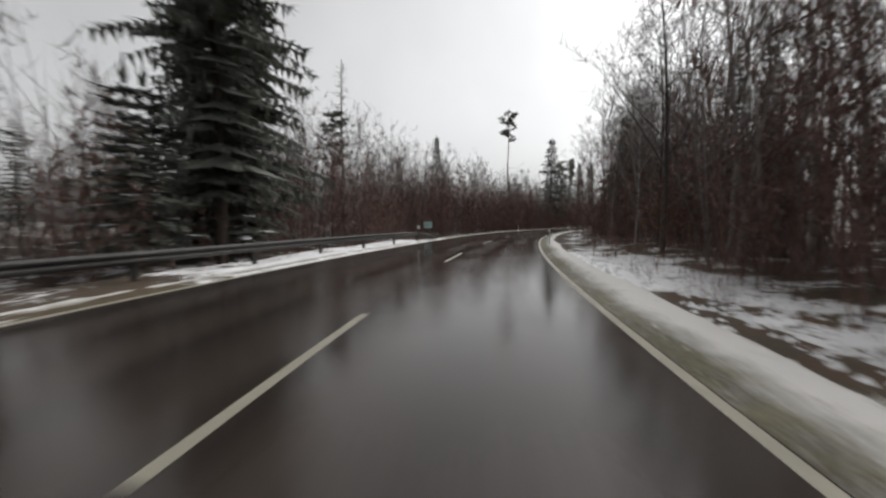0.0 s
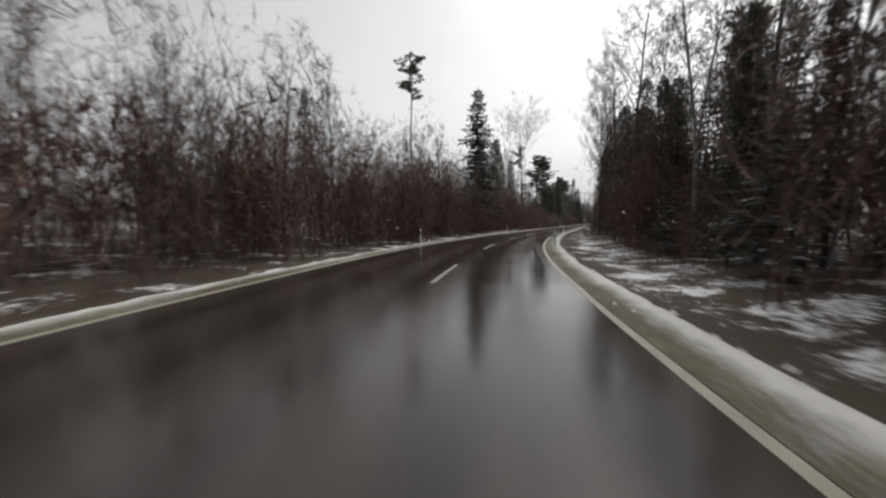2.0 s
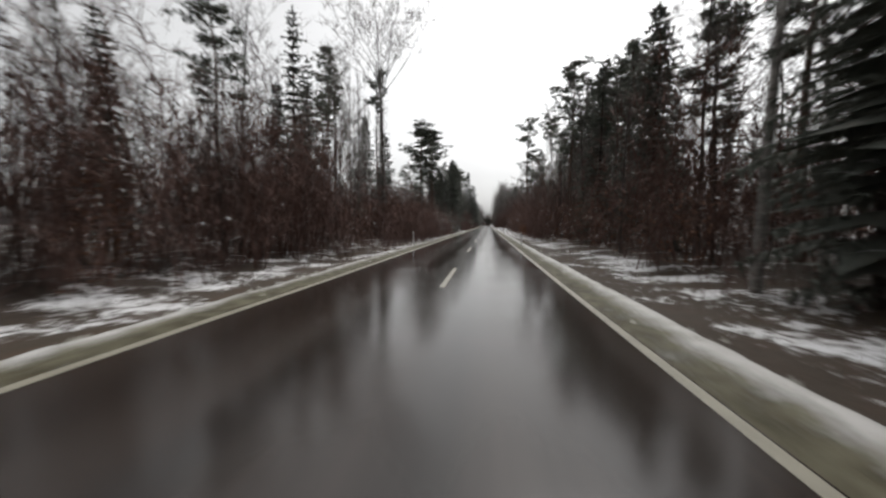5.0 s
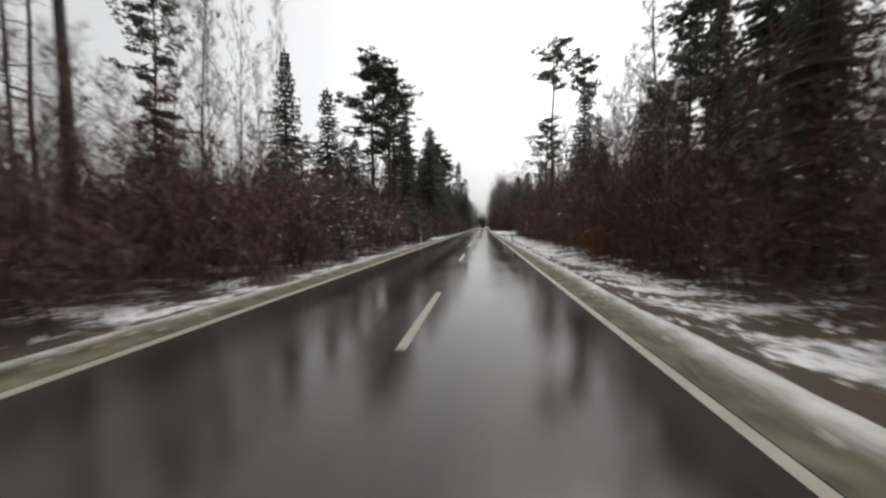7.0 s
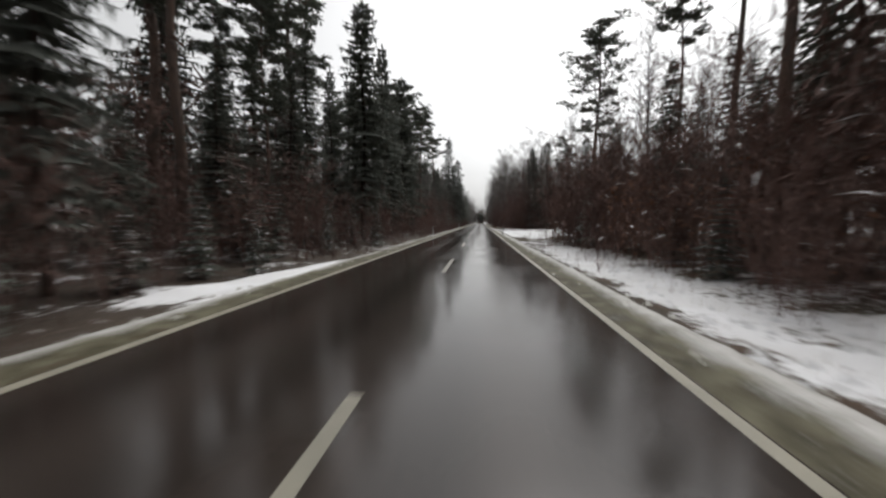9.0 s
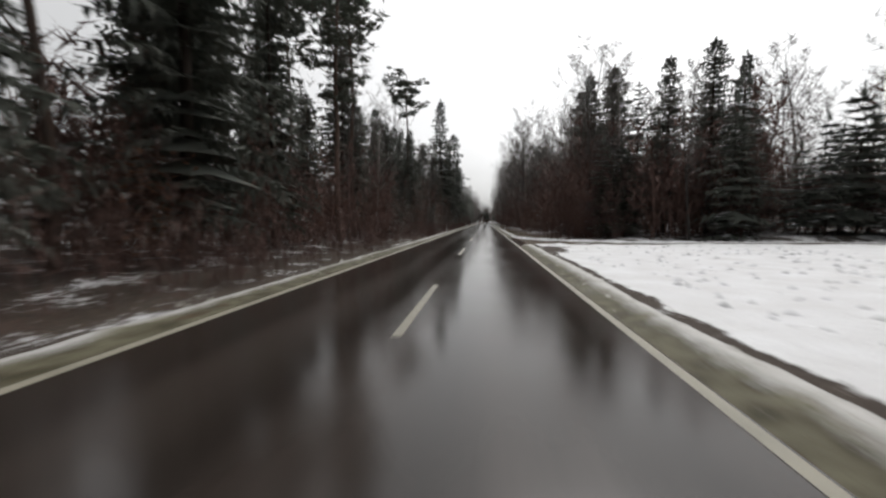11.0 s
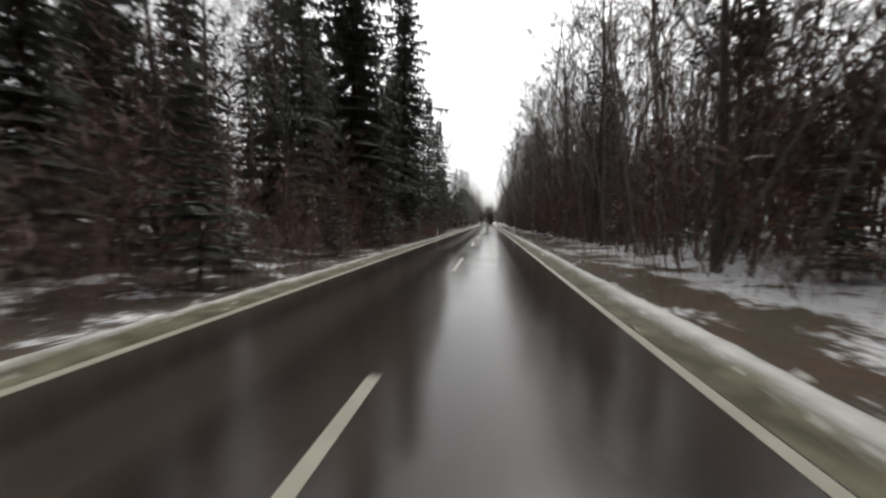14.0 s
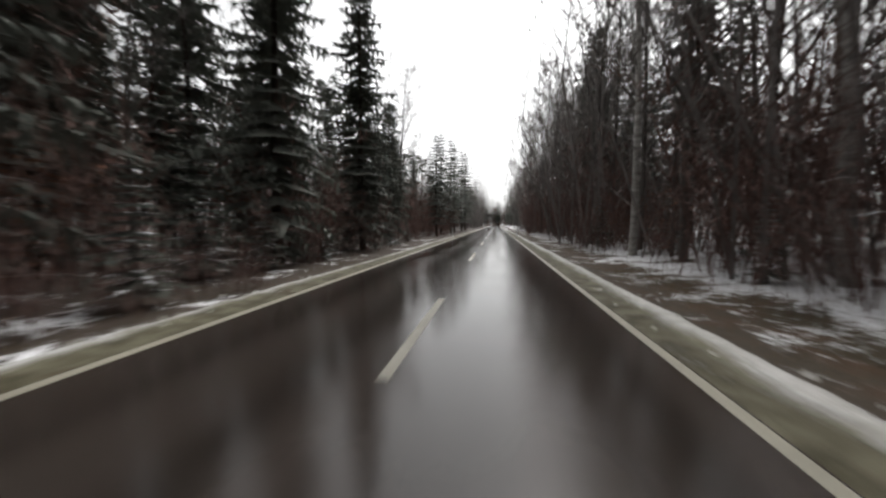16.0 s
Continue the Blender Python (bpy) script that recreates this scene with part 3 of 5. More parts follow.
# Trees that stand out: kind, x, y, height, variant, breadth.
LANDMARKS = (
    ("pine", -27.4, 105.5, 33.7, 0, 0.8), ("spruce", -11.6, 98.0, 23.0, 1, 1.3), ("spruce", -15.5, 127.0, 19.0, 3, 0.8), ("bare", -17.0, 122.0, 21.0, 1, 0.9), ("bare", -14.0, 131.5, 18.5, 2, 0.9), ("bare", -14.2, 149.4, 32.0, 5, 1.0),
    ("pine", -17.8, 214.2, 29.5, 2, 1.3), ("spruce", -52.8, 104.5, 30.0, 0, 1.1), ("snag", -19.5, 36.3, 23.7, 0, 1.0),
    ("spruce", -23.3, 31.1, 12.6, 2, 1.2), ("spruce", 7.0, 7.4, 20.0, 2, 1.05), ("spruce", 4.8, 9.8, 22.0, 1, 1.05), ("spruce", 2.4, 8.4, 17.0, 0, 1.05),
    ("pine", -13.1, 285.2, 25.5, 0, 1.15), ("bare", -16.5, 287.0, 26.0, 1, 1.0), ("spruce", -11.3, 317.6, 31.5, 0, 1.25), ("spruce", -8.8, 326.0, 25.0, 2, 1.2), ("pine", 9.4, 192.0, 26.8, 0, 0.85), ("birch", 11.0, 163.5, 23.0, 1, 0.8), ("bare", 15.0, 176.0, 20.0, 0, 1.0), ("pine", 18.5, 172.0, 22.0, 2, 0.9), ("birch", 14.0, 182.0, 19.0, 1, 1.0), ("spruce", 20.5, 180.0, 20.0, 3, 1.0), ("pine", 22.0, 168.0, 24.0, 1, 0.9), ("spruce", 16.5, 166.0, 15.0, 4, 0.9), ("spruce", 13.8, 162.0, 15.0, 1, 0.9), ("pine", 17.5, 160.0, 19.0, 2, 0.9), ("pine", 15.8, 169.5, 19.0, 2, 1.0), ("spruce", 21.0, 164.0, 20.0, 3, 1.2), ("pine", 24.0, 160.0, 22.0, 2, 1.0), ("pine", 17.4, 207.5, 31.5, 0, 0.8),
    ("spruce", -33.8, 201.6, 32.0, 0, 1.2), ("pine", -17.7, 198.5, 28.0, 2, 1.3), ("pine", -14.3, 196.0, 26.0, 2, 1.1), ("spruce", -9.9, 186.6, 16.3, 1, 0.8), ("spruce", -32.3, 216.0, 30.3, 2, 1.1), ("birch", -24.2, 181.4, 31.0, 0, 0.45), ("birch", -30.0, 172.0, 28.0, 1, 0.6), ("bare", -33.0, 180.0, 30.0, 3, 0.6), ("birch", -29.0, 186.0, 28.0, 0, 0.6), ("bare", -26.0, 171.0, 26.0, 4, 0.6), ("pine", -35.0, 176.0, 29.0, 2, 0.8), ("birch", -22.0, 167.0, 27.0, 1, 0.36), ("bare", -27.0, 178.0, 30.0, 4, 0.42), ("snag", -13.0, 143.5, 20.0, 0, 0.6), ("snag", -17.0, 147.0, 22.0, 0, 0.55), ("pine", -15.5, 150.5, 23.0, 0, 0.6), ("snag", -20.0, 152.0, 24.0, 0, 0.5), ("pine", -21.5, 148.0, 25.0, 1, 0.6), ("snag", -11.5, 139.0, 19.0, 0, 0.6), ("birch", -14.5, 137.5, 22.0, 1, 0.7), ("pine", -24.0, 156.0, 25.0, 0, 0.6), ("spruce", -26.0, 150.0, 23.0, 3, 0.9), ("spruce", -22.0, 143.0, 22.0, 4, 0.9), ("pine", 14.5, 230.2, 26.5, 2, 1.1),
    ("spruce", 18.0, 262.5, 18.0, 1, 1.2), ("spruce", 21.5, 261.5, 19.0, 2, 1.2), ("spruce", 25.0, 262.5, 18.0, 0, 1.2), ("bare", 10.5, 261.0, 19.0, 1, 1.1), ("birch", 13.5, 262.5, 20.0, 0, 1.2),
    ("bare", 7.5, 300.0, 25.0, 2, 1.1), ("birch", 9.0, 308.0, 26.0, 1, 1.1), ("bare", 8.0, 318.0, 26.0, 0, 1.1), ("birch", 7.2, 352.0, 28.0, 0, 1.1), ("bare", 7.8, 364.0, 29.0, 1, 1.1), ("birch", 6.7, 93.5, 25.0, 0, 0.9), ("bare", 6.7, 100.0, 26.0, 1, 0.9), ("birch", 6.6, 107.0, 24.0, 1, 0.9), ("bare", 8.6, 86.0, 24.0, 2, 0.9), ("spruce", 11.0, 68.0, 11.5, 0, 1.3), ("spruce", 12.6, 73.0, 13.0, 2, 1.3), ("spruce", 10.4, 77.0, 12.0, 1, 1.3), ("spruce", 14.5, 66.0, 13.0, 1, 1.3), ("spruce", 10.0, 83.0, 13.0, 2, 1.2), ("bare", 12.0, 79.5, 22.0, 0, 1.0), ("birch", 13.0, 69.5, 22.0, 1, 1.0), ("bare", 14.5, 61.0, 22.0, 1, 1.0), ("spruce", 13.6, 60.0, 12.0, 0, 1.3), ("spruce", -15.5, 262.0, 22.0, 2, 1.2), ("spruce", -13.0, 271.0, 14.5, 0, 1.3), ("spruce", -17.0, 280.0, 19.0, 1, 1.2), ("spruce", -17.0, 292.0, 19.0, 2, 1.2), ("spruce", -11.2, 276.5, 14.0, 1, 1.2), ("spruce", -14.5, 279.0, 15.0, 2, 1.2), ("spruce", -19.0, 275.5, 18.0, 3, 1.2), ("spruce", -20.5, 283.5, 20.0, 4, 1.2),
    ("spruce", -18.0, 303.0, 21.0, 0, 1.2), ("spruce", -11.5, 309.5, 18.0, 2, 0.8), ("spruce", -15.0, 312.5, 20.0, 1, 0.9), ("spruce", -19.5, 309.0, 20.0, 3, 0.9), ("spruce", -11.0, 335.0, 24.0, 0, 1.15), ("spruce", -14.0, 341.0, 22.0, 2, 1.1), ("spruce", -17.5, 350.5, 22.0, 2, 1.1), ("spruce", -22.0, 347.0, 22.0, 3, 1.1), ("spruce", -9.4, 346.0, 21.0, 0, 1.0),
    ("spruce", -9.2, 356.0, 20.0, 0, 1.2), ("bare", -10.5, 371.0, 20.0, 1, 1.0), ("spruce", -10.0, 366.0, 13.0, 2, 1.4), ("spruce", -12.0, 226.0, 23.0, 0, 1.2), ("spruce", -11.5, 235.0, 22.5, 1, 1.2), ("pine", -13.5, 243.0, 24.0, 1, 1.0), ("spruce", -16.0, 246.5, 13.0, 1, 1.1), ("spruce", -21.0, 247.5, 15.0, 2, 1.1), ("spruce", -13.0, 241.5, 7.0, 0, 1.2), ("spruce", -14.5, 251.5, 12.0, 2, 1.1), ("pine", -11.0, 249.0, 22.0, 2, 1.1), ("spruce", -13.0, 191.5, 6.0, 2, 1.4), ("spruce", -17.5, 196.5, 8.0, 0, 1.4), ("spruce", -12.0, 195.5, 8.5, 1, 1.4), ("spruce", -15.5, 201.0, 12.5, 2, 1.2), ("spruce", -13.5, 205.5, 13.0, 0, 1.2), ("spruce", -16.5, 209.0, 14.0, 1, 1.2), ("pine", -13.0, 258.0, 25.0, 0, 1.0), ("spruce", -10.5, 213.0, 21.0, 2, 1.2),
    ("spruce", 9.8, 150.0, 14.0, 1, 0.9), ("spruce", 12.0, 155.5, 19.0, 0, 0.9), ("spruce", 10.0, 160.5, 9.0, 2, 1.5), ("pine", 13.5, 147.0, 19.0, 2, 0.9), ("spruce", 9.5, 170.0, 8.5, 1, 1.5),
    ("spruce", 11.5, 266.5, 18.0, 0, 1.2), ("spruce", 15.0, 270.0, 20.0, 2, 1.2), ("spruce", 12.5, 275.0, 19.0, 1, 1.2),
    ("young", 6.0, 8.6, 7.0, 0, 1.2), ("young", 3.6, 9.4, 6.5, 1, 1.2), ("young", 6.4, 5.2, 6.5, 0, 1.2), ("young", 1.0, 9.6, 6.5, 1, 1.2), ("young", 8.0, 4.2, 6.0, 0, 1.2),
    ("pine", 8.5, 138.0, 18.0, 2, 0.9), ("spruce", 11.5, 143.0, 18.0, 0, 0.95), ("spruce", 13.5, 136.0, 19.0, 1, 1.2), ("spruce", 9.5, 131.0, 15.0, 0, 1.2),
    ("spruce", 7.8, 94.2, 15.0, 0, 1.0), ("spruce", 8.7, 100.2, 17.0, 1, 1.2), ("spruce", 9.7, 90.3, 16.0, 2, 0.9), ("spruce", 7.8, 105.2, 14.0, 0, 1.2),
    ("spruce", -9.0, 388.0, 15.0, 3, 1.2), ("spruce", -9.4, 396.0, 17.0, 4, 1.2), ("spruce", -8.8, 405.0, 18.0, 3, 1.2), ("spruce", -9.2, 415.0, 19.0, 4, 1.2), ("spruce", -8.7, 427.0, 20.0, 3, 1.2), ("spruce", -9.0, 442.0, 22.0, 4, 1.2),
    ("bare", 8.5, 388.0, 28.0, 0, 1.1), ("bare", 7.4, 397.0, 25.0, 1, 1.1), ("birch", 7.2, 407.0, 26.0, 0, 1.1), ("bare", 7.6, 419.0, 27.0, 2, 1.1), ("bare", 7.3, 428.0, 30.0, 0, 1.0),
    ("bare", 18.0, 222.6, 24.0, 1, 1.0), ("bare", 8.4, 330.0, 27.0, 2, 1.1), ("birch", 8.6, 341.0, 28.0, 1, 1.1), ("bare", 12.0, 268.0, 23.0, 2, 1.1),
)


# ---- trees ----
def wander(rng, p, d, length, steps, bend, lift=0.0):
    pts, p, d = [Vector(p)], Vector(p), Vector(d).normalized()
    for _ in range(steps):
        d = (d + Vector((rng.uniform(-bend, bend), rng.uniform(-bend, bend), rng.uniform(-bend, bend) + lift))).normalized()
        p = p + d * (length / steps)
        pts.append(p.copy())
    return pts


def along(pts, f):
    f = max(0.0, min(0.9999, f)) * (len(pts) - 1)
    i = int(f)
    return pts[i].lerp(pts[i + 1], f - i)


def spruce(seed, h, spread, low, snow=0.0, light=False):
    """A spruce: whorls of drooping boughs, each whorl a ragged skirt of needles fringed with hanging sprays."""
    rng = random.Random(seed)
    trunk, crown, white = Shape(), Shape(), Shape()
    pts = [Vector((0.1 * math.sin(i * 1.3), 0.08 * math.cos(i), h * i / 8 - (0.4 if i == 0 else 0))) for i in range(9)]
    trunk.tube(pts, [h * 0.0105 * (1 - 0.93 * i / 8) for i in range(9)], 7)
    z = h * low
    while z < h * 0.985:
        f = (z - h * low) / (h * (1 - low))
        swell = 1 + 0.3 * noise.noise((seed * 3.7, z * 0.45, 0.5))
        reach = spread * (1 - f) ** 0.6 * (1 - 0.12 * f) * rng.uniform(0.6, 1.12) * swell + 0.12
        if f < 0.12:
            reach *= 0.65 + 2.9 * f
        droop = rng.uniform(0.3, 0.5) * (1 - 0.8 * f)
        count = max(5, int(8 - 2 * f))
        a0 = rng.uniform(0, 6.3)
        base = along(pts, z / h)
        hub = len(crown.v)
        crown.v.append(base + Vector((0, 0, 0.1 * reach)))
        for k in range(2 * count):
            r = reach * (rng.uniform(0.5, 0.92) if k % 2 == 0 else rng.uniform(0.3, 0.5))
            crown.v.append(base + ring(a0 + math.pi * k / count) * r + Vector((0, 0, r * (0.06 - 1.1 * droop))))
        for k in range(2 * count):
            if rng.random() > 0.14:
                crown.f.append((hub, hub + 1 + k, hub + 1 + (k + 1) % (2 * count)))
        for k in range(count):
            if rng.random() < 0.06:
                continue
            a = a0 + 6.283 * k / count + rng.uniform(-0.15, 0.15)
            out, r = ring(a), reach * rng.uniform(0.65, 1.25)
            side = Vector((-out.y, out.x, 0))
            steps = max(3, int(r / (0.55 if light else 0.32)))
            for j in range(steps):
                g = 0.25 + 0.75 * (j + 0.6) / steps
                p = base + out * (r * g) + Vector((0, 0, r * (0.12 * g - droop * g * g)))
                w = (0.35 + 0.6 * (1 - g)) * min(1.0, r * 0.55)
                for sgn in ((-1, 1) if light else (-1, 1, 0)):
                    d = (out * rng.uniform(0.25, 0.75) + side * sgn * rng.uniform(0.5, 1.1) + Vector((0, 0, rng.uniform(-0.8, -0.15)))) * w
                    crown.blade(p, d, (out + Vector((0, 0, rng.uniform(-0.6, 0.6)))) * 0.5, 0.24 if light else 0.11)
                if not light and h > 14:
                    crown.blade(p, Vector((rng.uniform(-0.2, 0.2), rng.uniform(-0.2, 0.2), -rng.uniform(0.3, 0.7))), out, 0.1)
                if snow and rng.random() < snow:
                    white.blade(p + Vector((0, 0, 0.05)) - out * 0.1, out * rng.uniform(0.3, 0.55) + Vector((0, 0, -0.05)), side, rng.uniform(0.1, 0.22))
            tip = base + out * r + Vector((0, 0, r * (0.12 - droop)))
            crown.blade(tip - out * 0.25, out * 0.5 + Vector((0, 0, 0.08)), side, 0.09)
        z += rng.uniform(0.26, 0.44) * ((1.9 if light else 1.45) if h > 14 else 0.9) * (1.1 - 0.3 * f)
    for _ in range(8):
        a = rng.uniform(0, 6.3)
        crown.blade(Vector((0, 0, h * 0.975)), ring(a) * 0.16 + Vector((0, 0, rng.uniform(0.3, 0.8))), Vector((-math.sin(a), math.cos(a), 0)), 0.06)
    parts = [("trunk", trunk, bark_spruce, ""), ("crown", crown, needles_spruce, "drooping dark green needles")]
    if white.f:
        parts.append(("snow", white, snow_mat, "patches of snow on the boughs"))
    return parts


def pine(seed, h, spread, low, lean=0.0):
    """A pine: a long bare stem, crooked limbs and flat plumes of needles towards their ends."""
    rng = random.Random(seed)
    trunk, crown = Shape(), Shape()
    pts = [Vector((lean * (i / 10) ** 2 * h + 0.12 * math.sin(i + seed), 0.1 * math.cos(i * 1.4 + seed), h * i / 10 - (0.4 if i == 0 else 0))) for i in range(11)]
    trunk.tube(pts, [h * 0.0105 * (1 - 0.85 * i / 10) for i in range(11)], 7)
    z = h * low
    while z < h * 0.99:
        f = (z - h * low) / (h * (1 - low))
        for _ in range(2 if f < 0.7 else 3):
            a = rng.uniform(0, 6.3)
            r = spread * (0.35 + 0.75 * math.sin(math.pi * min(1, 0.15 + f * 0.8))) * rng.uniform(0.45, 1.25)
            limb = wander(rng, along(pts, z / h), ring(a) + Vector((0, 0, rng.uniform(-0.25, 0.5))), r, 4, 0.25, 0.06)
            trunk.tube(limb, [0.05 * (1 - 0.2 * i) * h / 20 for i in range(5)], 3)
            for g in (0.45, 0.62, 0.76, 0.88, 1.0):
                for _ in range(2):
                    c = along(limb, g) + Vector((rng.uniform(-1, 1), rng.uniform(-1, 1), rng.uniform(-0.15, 0.3))) * (0.14 + r * 0.19)
                    for _ in range(10):
                        d = Vector((rng.uniform(-1, 1), rng.uniform(-1, 1), rng.uniform(-0.25, 0.55))).normalized()
                        side = d.cross(Vector((rng.random(), rng.random(), rng.random()))).normalized()
                        q = c + Vector((rng.uniform(-0.3, 0.3), rng.uniform(-0.3, 0.3), rng.uniform(-0.12, 0.12)))
                        crown.blade(q - d * 0.1, d * rng.uniform(0.3, 0.6), side, 0.085)
        z += h * 0.028 * rng.uniform(0.6, 1.5)
    for _ in range(9):
        q = along(pts, rng.uniform(0.3, low))
        stub = wander(rng, q, ring(rng.uniform(0, 6.3)), rng.uniform(0.4, 1.5), 2, 0.25)
        trunk.tube(stub, [0.03, 0.02, 0.008], 3)
    return [("trunk", trunk, bark_pine, ""), ("crown", crown, needles_pine, "tufted grey-green needles")]


def bare(seed, h, spread, low, bark, twigs, hang=0.0, limbs=18, twigs_each=14):
    """A leafless broadleaf tree: stem, limbs, branches and fine twigs."""
    rng = random.Random(seed)
    trunk, crown = Shape(), Shape()
    pts = wander(rng, (0, 0, -0.4), (0, 0, 1), h * 0.9, 9, 0.05, 0.04)
    trunk.tube(pts, [h * 0.0075 * (1 - 0.88 * i / 9) for i in range(10)], 6)
    for k in range(limbs):
        f = low + (1 - low) * (k + rng.random()) / limbs
        a = k * 2.4 + rng.uniform(-0.5, 0.5)
        r = spread * (1.15 - 0.75 * f) * rng.uniform(0.7, 1.2)
        limb = wander(rng, along(pts, f), ring(a) + Vector((0, 0, rng.uniform(0.8, 1.7))), r * 1.6, 4, 0.16, 0.06)
        thick = h * 0.0034 * (1.2 - f)
        trunk.tube(limb, [thick * (1 - 0.22 * i) for i in range(5)], 3)
        for g in (0.3, 0.45, 0.58, 0.7, 0.8, 0.9, 0.98):
            p = along(limb, g)
            sub = wander(rng, p, ring(rng.uniform(0, 6.3)) + Vector((0, 0, rng.uniform(0.3, 1.2) - hang)), r * rng.uniform(0.4, 0.75) * (1.2 - 0.5 * g), 3, 0.3, 0.04 - hang * 0.3)
            crown.blade(sub[0], sub[-1] - sub[0], ring(rng.uniform(0, 6.3)), 0.016)
            for _ in range(twigs_each):
                q = sub[0].lerp(sub[-1], rng.uniform(0.1, 1))
                d = (Vector((rng.uniform(-1, 1), rng.uniform(-1, 1), rng.uniform(-0.1, 1.3) - 1.7 * hang))).normalized() * rng.uniform(0.4, 1.15)
                side = d.cross(Vector((rng.random() - 0.5, rng.random() - 0.5, rng.random()))).normalized()
                crown.blade(q, d, side, 0.17 / twigs_each)
    return [("trunk", trunk, bark, ""), ("crown", crown, twigs, "bare fine twigs")]


def snag(seed, h):
    """A dead conifer: a grey stem with short bare boughs."""
    rng = random.Random(seed)
    trunk, crown = Shape(), Shape()
    pts = [Vector((0.08 * math.sin(i), 0, h * i / 8 - (0.4 if i == 0 else 0))) for i in range(9)]
    trunk.tube(pts, [h * 0.011 * (1 - 0.9 * i / 8) for i in range(9)], 6)
    for k in range(90):
        f = 0.2 + 0.78 * k / 90
        d = ring(rng.uniform(0, 6.3)) + Vector((0, 0, rng.uniform(-0.25, 0.3)))
        limb = wander(rng, along(pts, f), d, h * 0.19 * (1.12 - f) * rng.uniform(0.6, 1.2), 3, 0.2, 0.05)
        crown.tube(limb, [0.045, 0.035, 0.022, 0.01], 3)
        for _ in range(4):
            q = along(limb, rng.uniform(0.3, 1))
            d = Vector((rng.uniform(-1, 1), rng.uniform(-1, 1), rng.uniform(-0.9, 0.2))).normalized() * rng.uniform(0.3, 0.8)
            crown.blade(q, d, d.cross(Vector((0, 0, 1))).normalized(), 0.022)
    return [("trunk", trunk, bark_grey, ""), ("crown", crown, twig_grey, "short bare boughs")]


def tree_thing(name, parts, label, group):
    root = tagged(new(name), label, "tree", group)
    made = {}
    for pname, shape, mat, plabel in parts:
        made[pname] = part(pname, shape, mat, made["crown"] if pname == "snow" else root, plabel, pname == "trunk")
        if pname == "snow":
            tagged(made[pname], kind="stuff")
    return root


L_SPRUCE, L_PINE = "tall dark green spruce at the edge of the wood", "tall pine with a bare reddish trunk and tufted crown"
L_BARE, L_BIRCH = "leafless grey broadleaf tree in the winter wood", "leafless birch with a pale stem and hanging twigs"
L_YOUNG, L_SNAG = "young spruce dusted with snow by the roadside", "dead grey conifer with short bare boughs"
kinds = {
    "spruce": [tree_thing("spruce_tree", spruce(11 + i, 20, 2.7 + 0.3 * i, 0.04 + 0.05 * i), L_SPRUCE, "spruces of the wood") for i in range(3)]
    + [tree_thing("spruce_tree", spruce(15 + i, 20, 2.9, 0.12 + 0.06 * i, light=True), L_SPRUCE, "spruces of the wood") for i in range(2)],
    "pine": [tree_thing("pine_tree", pine(21 + i, 22, 2.5 + 0.3 * i, (0.74, 0.6, 0.48)[i], (0.0, 0.02, -0.015)[i]), L_PINE, "pines of the wood") for i in range(3)],
    "bare": [tree_thing("bare_tree", bare(31 + i, 19, 3.2 + 0.5 * i, 0.3, bark_grey, twig_grey), L_BARE, "bare trees of the wood") for i in range(3)]
    + [tree_thing("bare_tree", bare(35 + i, 19, 3.4 + 0.4 * i, 0.3, bark_grey, twig_grey, limbs=15, twigs_each=7), L_BARE, "bare trees of the wood") for i in range(2)]
    + [tree_thing("bare_tree", bare(38, 19, 8.0, 0.64, bark_grey, twig_grey, limbs=30, twigs_each=10), "tall leafless tree with a broad fan-shaped crown", "bare trees of the wood")],
    "birch": [tree_thing("birch_tree", bare(41 + i, 20, 2.8, 0.35, bark_birch, twig_grey, 0.5), L_BIRCH, "birches of the wood") for i in range(2)],
    "young": [tree_thing("young_spruce", spruce(51 + i, 5, 1.3, 0.05, 0.22), L_YOUNG, "young spruces of the wood") for i in range(2)],
    "snag": [tree_thing("dead_tree", snag(61, 20), L_SNAG, "")],
}
HEIGHT = {"spruce": 20, "pine": 22, "bare": 19, "birch": 20, "young": 5, "snag": 20}
used = set()


def floor_at(s, u):
    e = u - RIGHT if u > 0 else -u - line_left(s)
    return relief(s, max(0.1, e), u > 0)[0]


def plant(kind, p, h, spin, which=0, z=0.0, fat=1.0):
    """Stand a tree of that kind and height at p; the first one of each variant is the built one itself."""
    which %= len(kinds[kind])
    src, k = kinds[kind][which], h / HEIGHT[kind]
    m = Matrix.Translation((p[0], p[1], z)) @ Matrix.Rotation(spin, 4, "Z") @ Matrix.Diagonal((k * fat, k * fat, k, 1))
    if (kind, which) not in used:
        used.add((kind, which))
        firsts.append((src, m))
        return src
    return copy_thing(src, m)


firsts = []
# Single trees that stand out against the sky.
for kind, x, y, h, which, fat in LANDMARKS:
    plant(kind, (x, y), h, 1.0 + x, which, -0.1, fat)

rng = random.Random(5)
spots = [(x, y) for _, x, y, _, _, _ in LANDMARKS]


def free(p, gap):
    return all((p[0] - a) ** 2 + (p[1] - b) ** 2 > gap * gap for a, b in spots)


def on_road(p, gap):
    """True if p lies on or near the carriageway or the driving line's verge."""
    for s in range(-30, 118, 4):
        q = place(s, -1.5)
        if (p[0] - q.x) ** 2 + (p[1] - q.y) ** 2 < gap * gap:
            return True
    return p[1] > 110 and abs(p[0] + 1.5) < min(gap, 4.5)


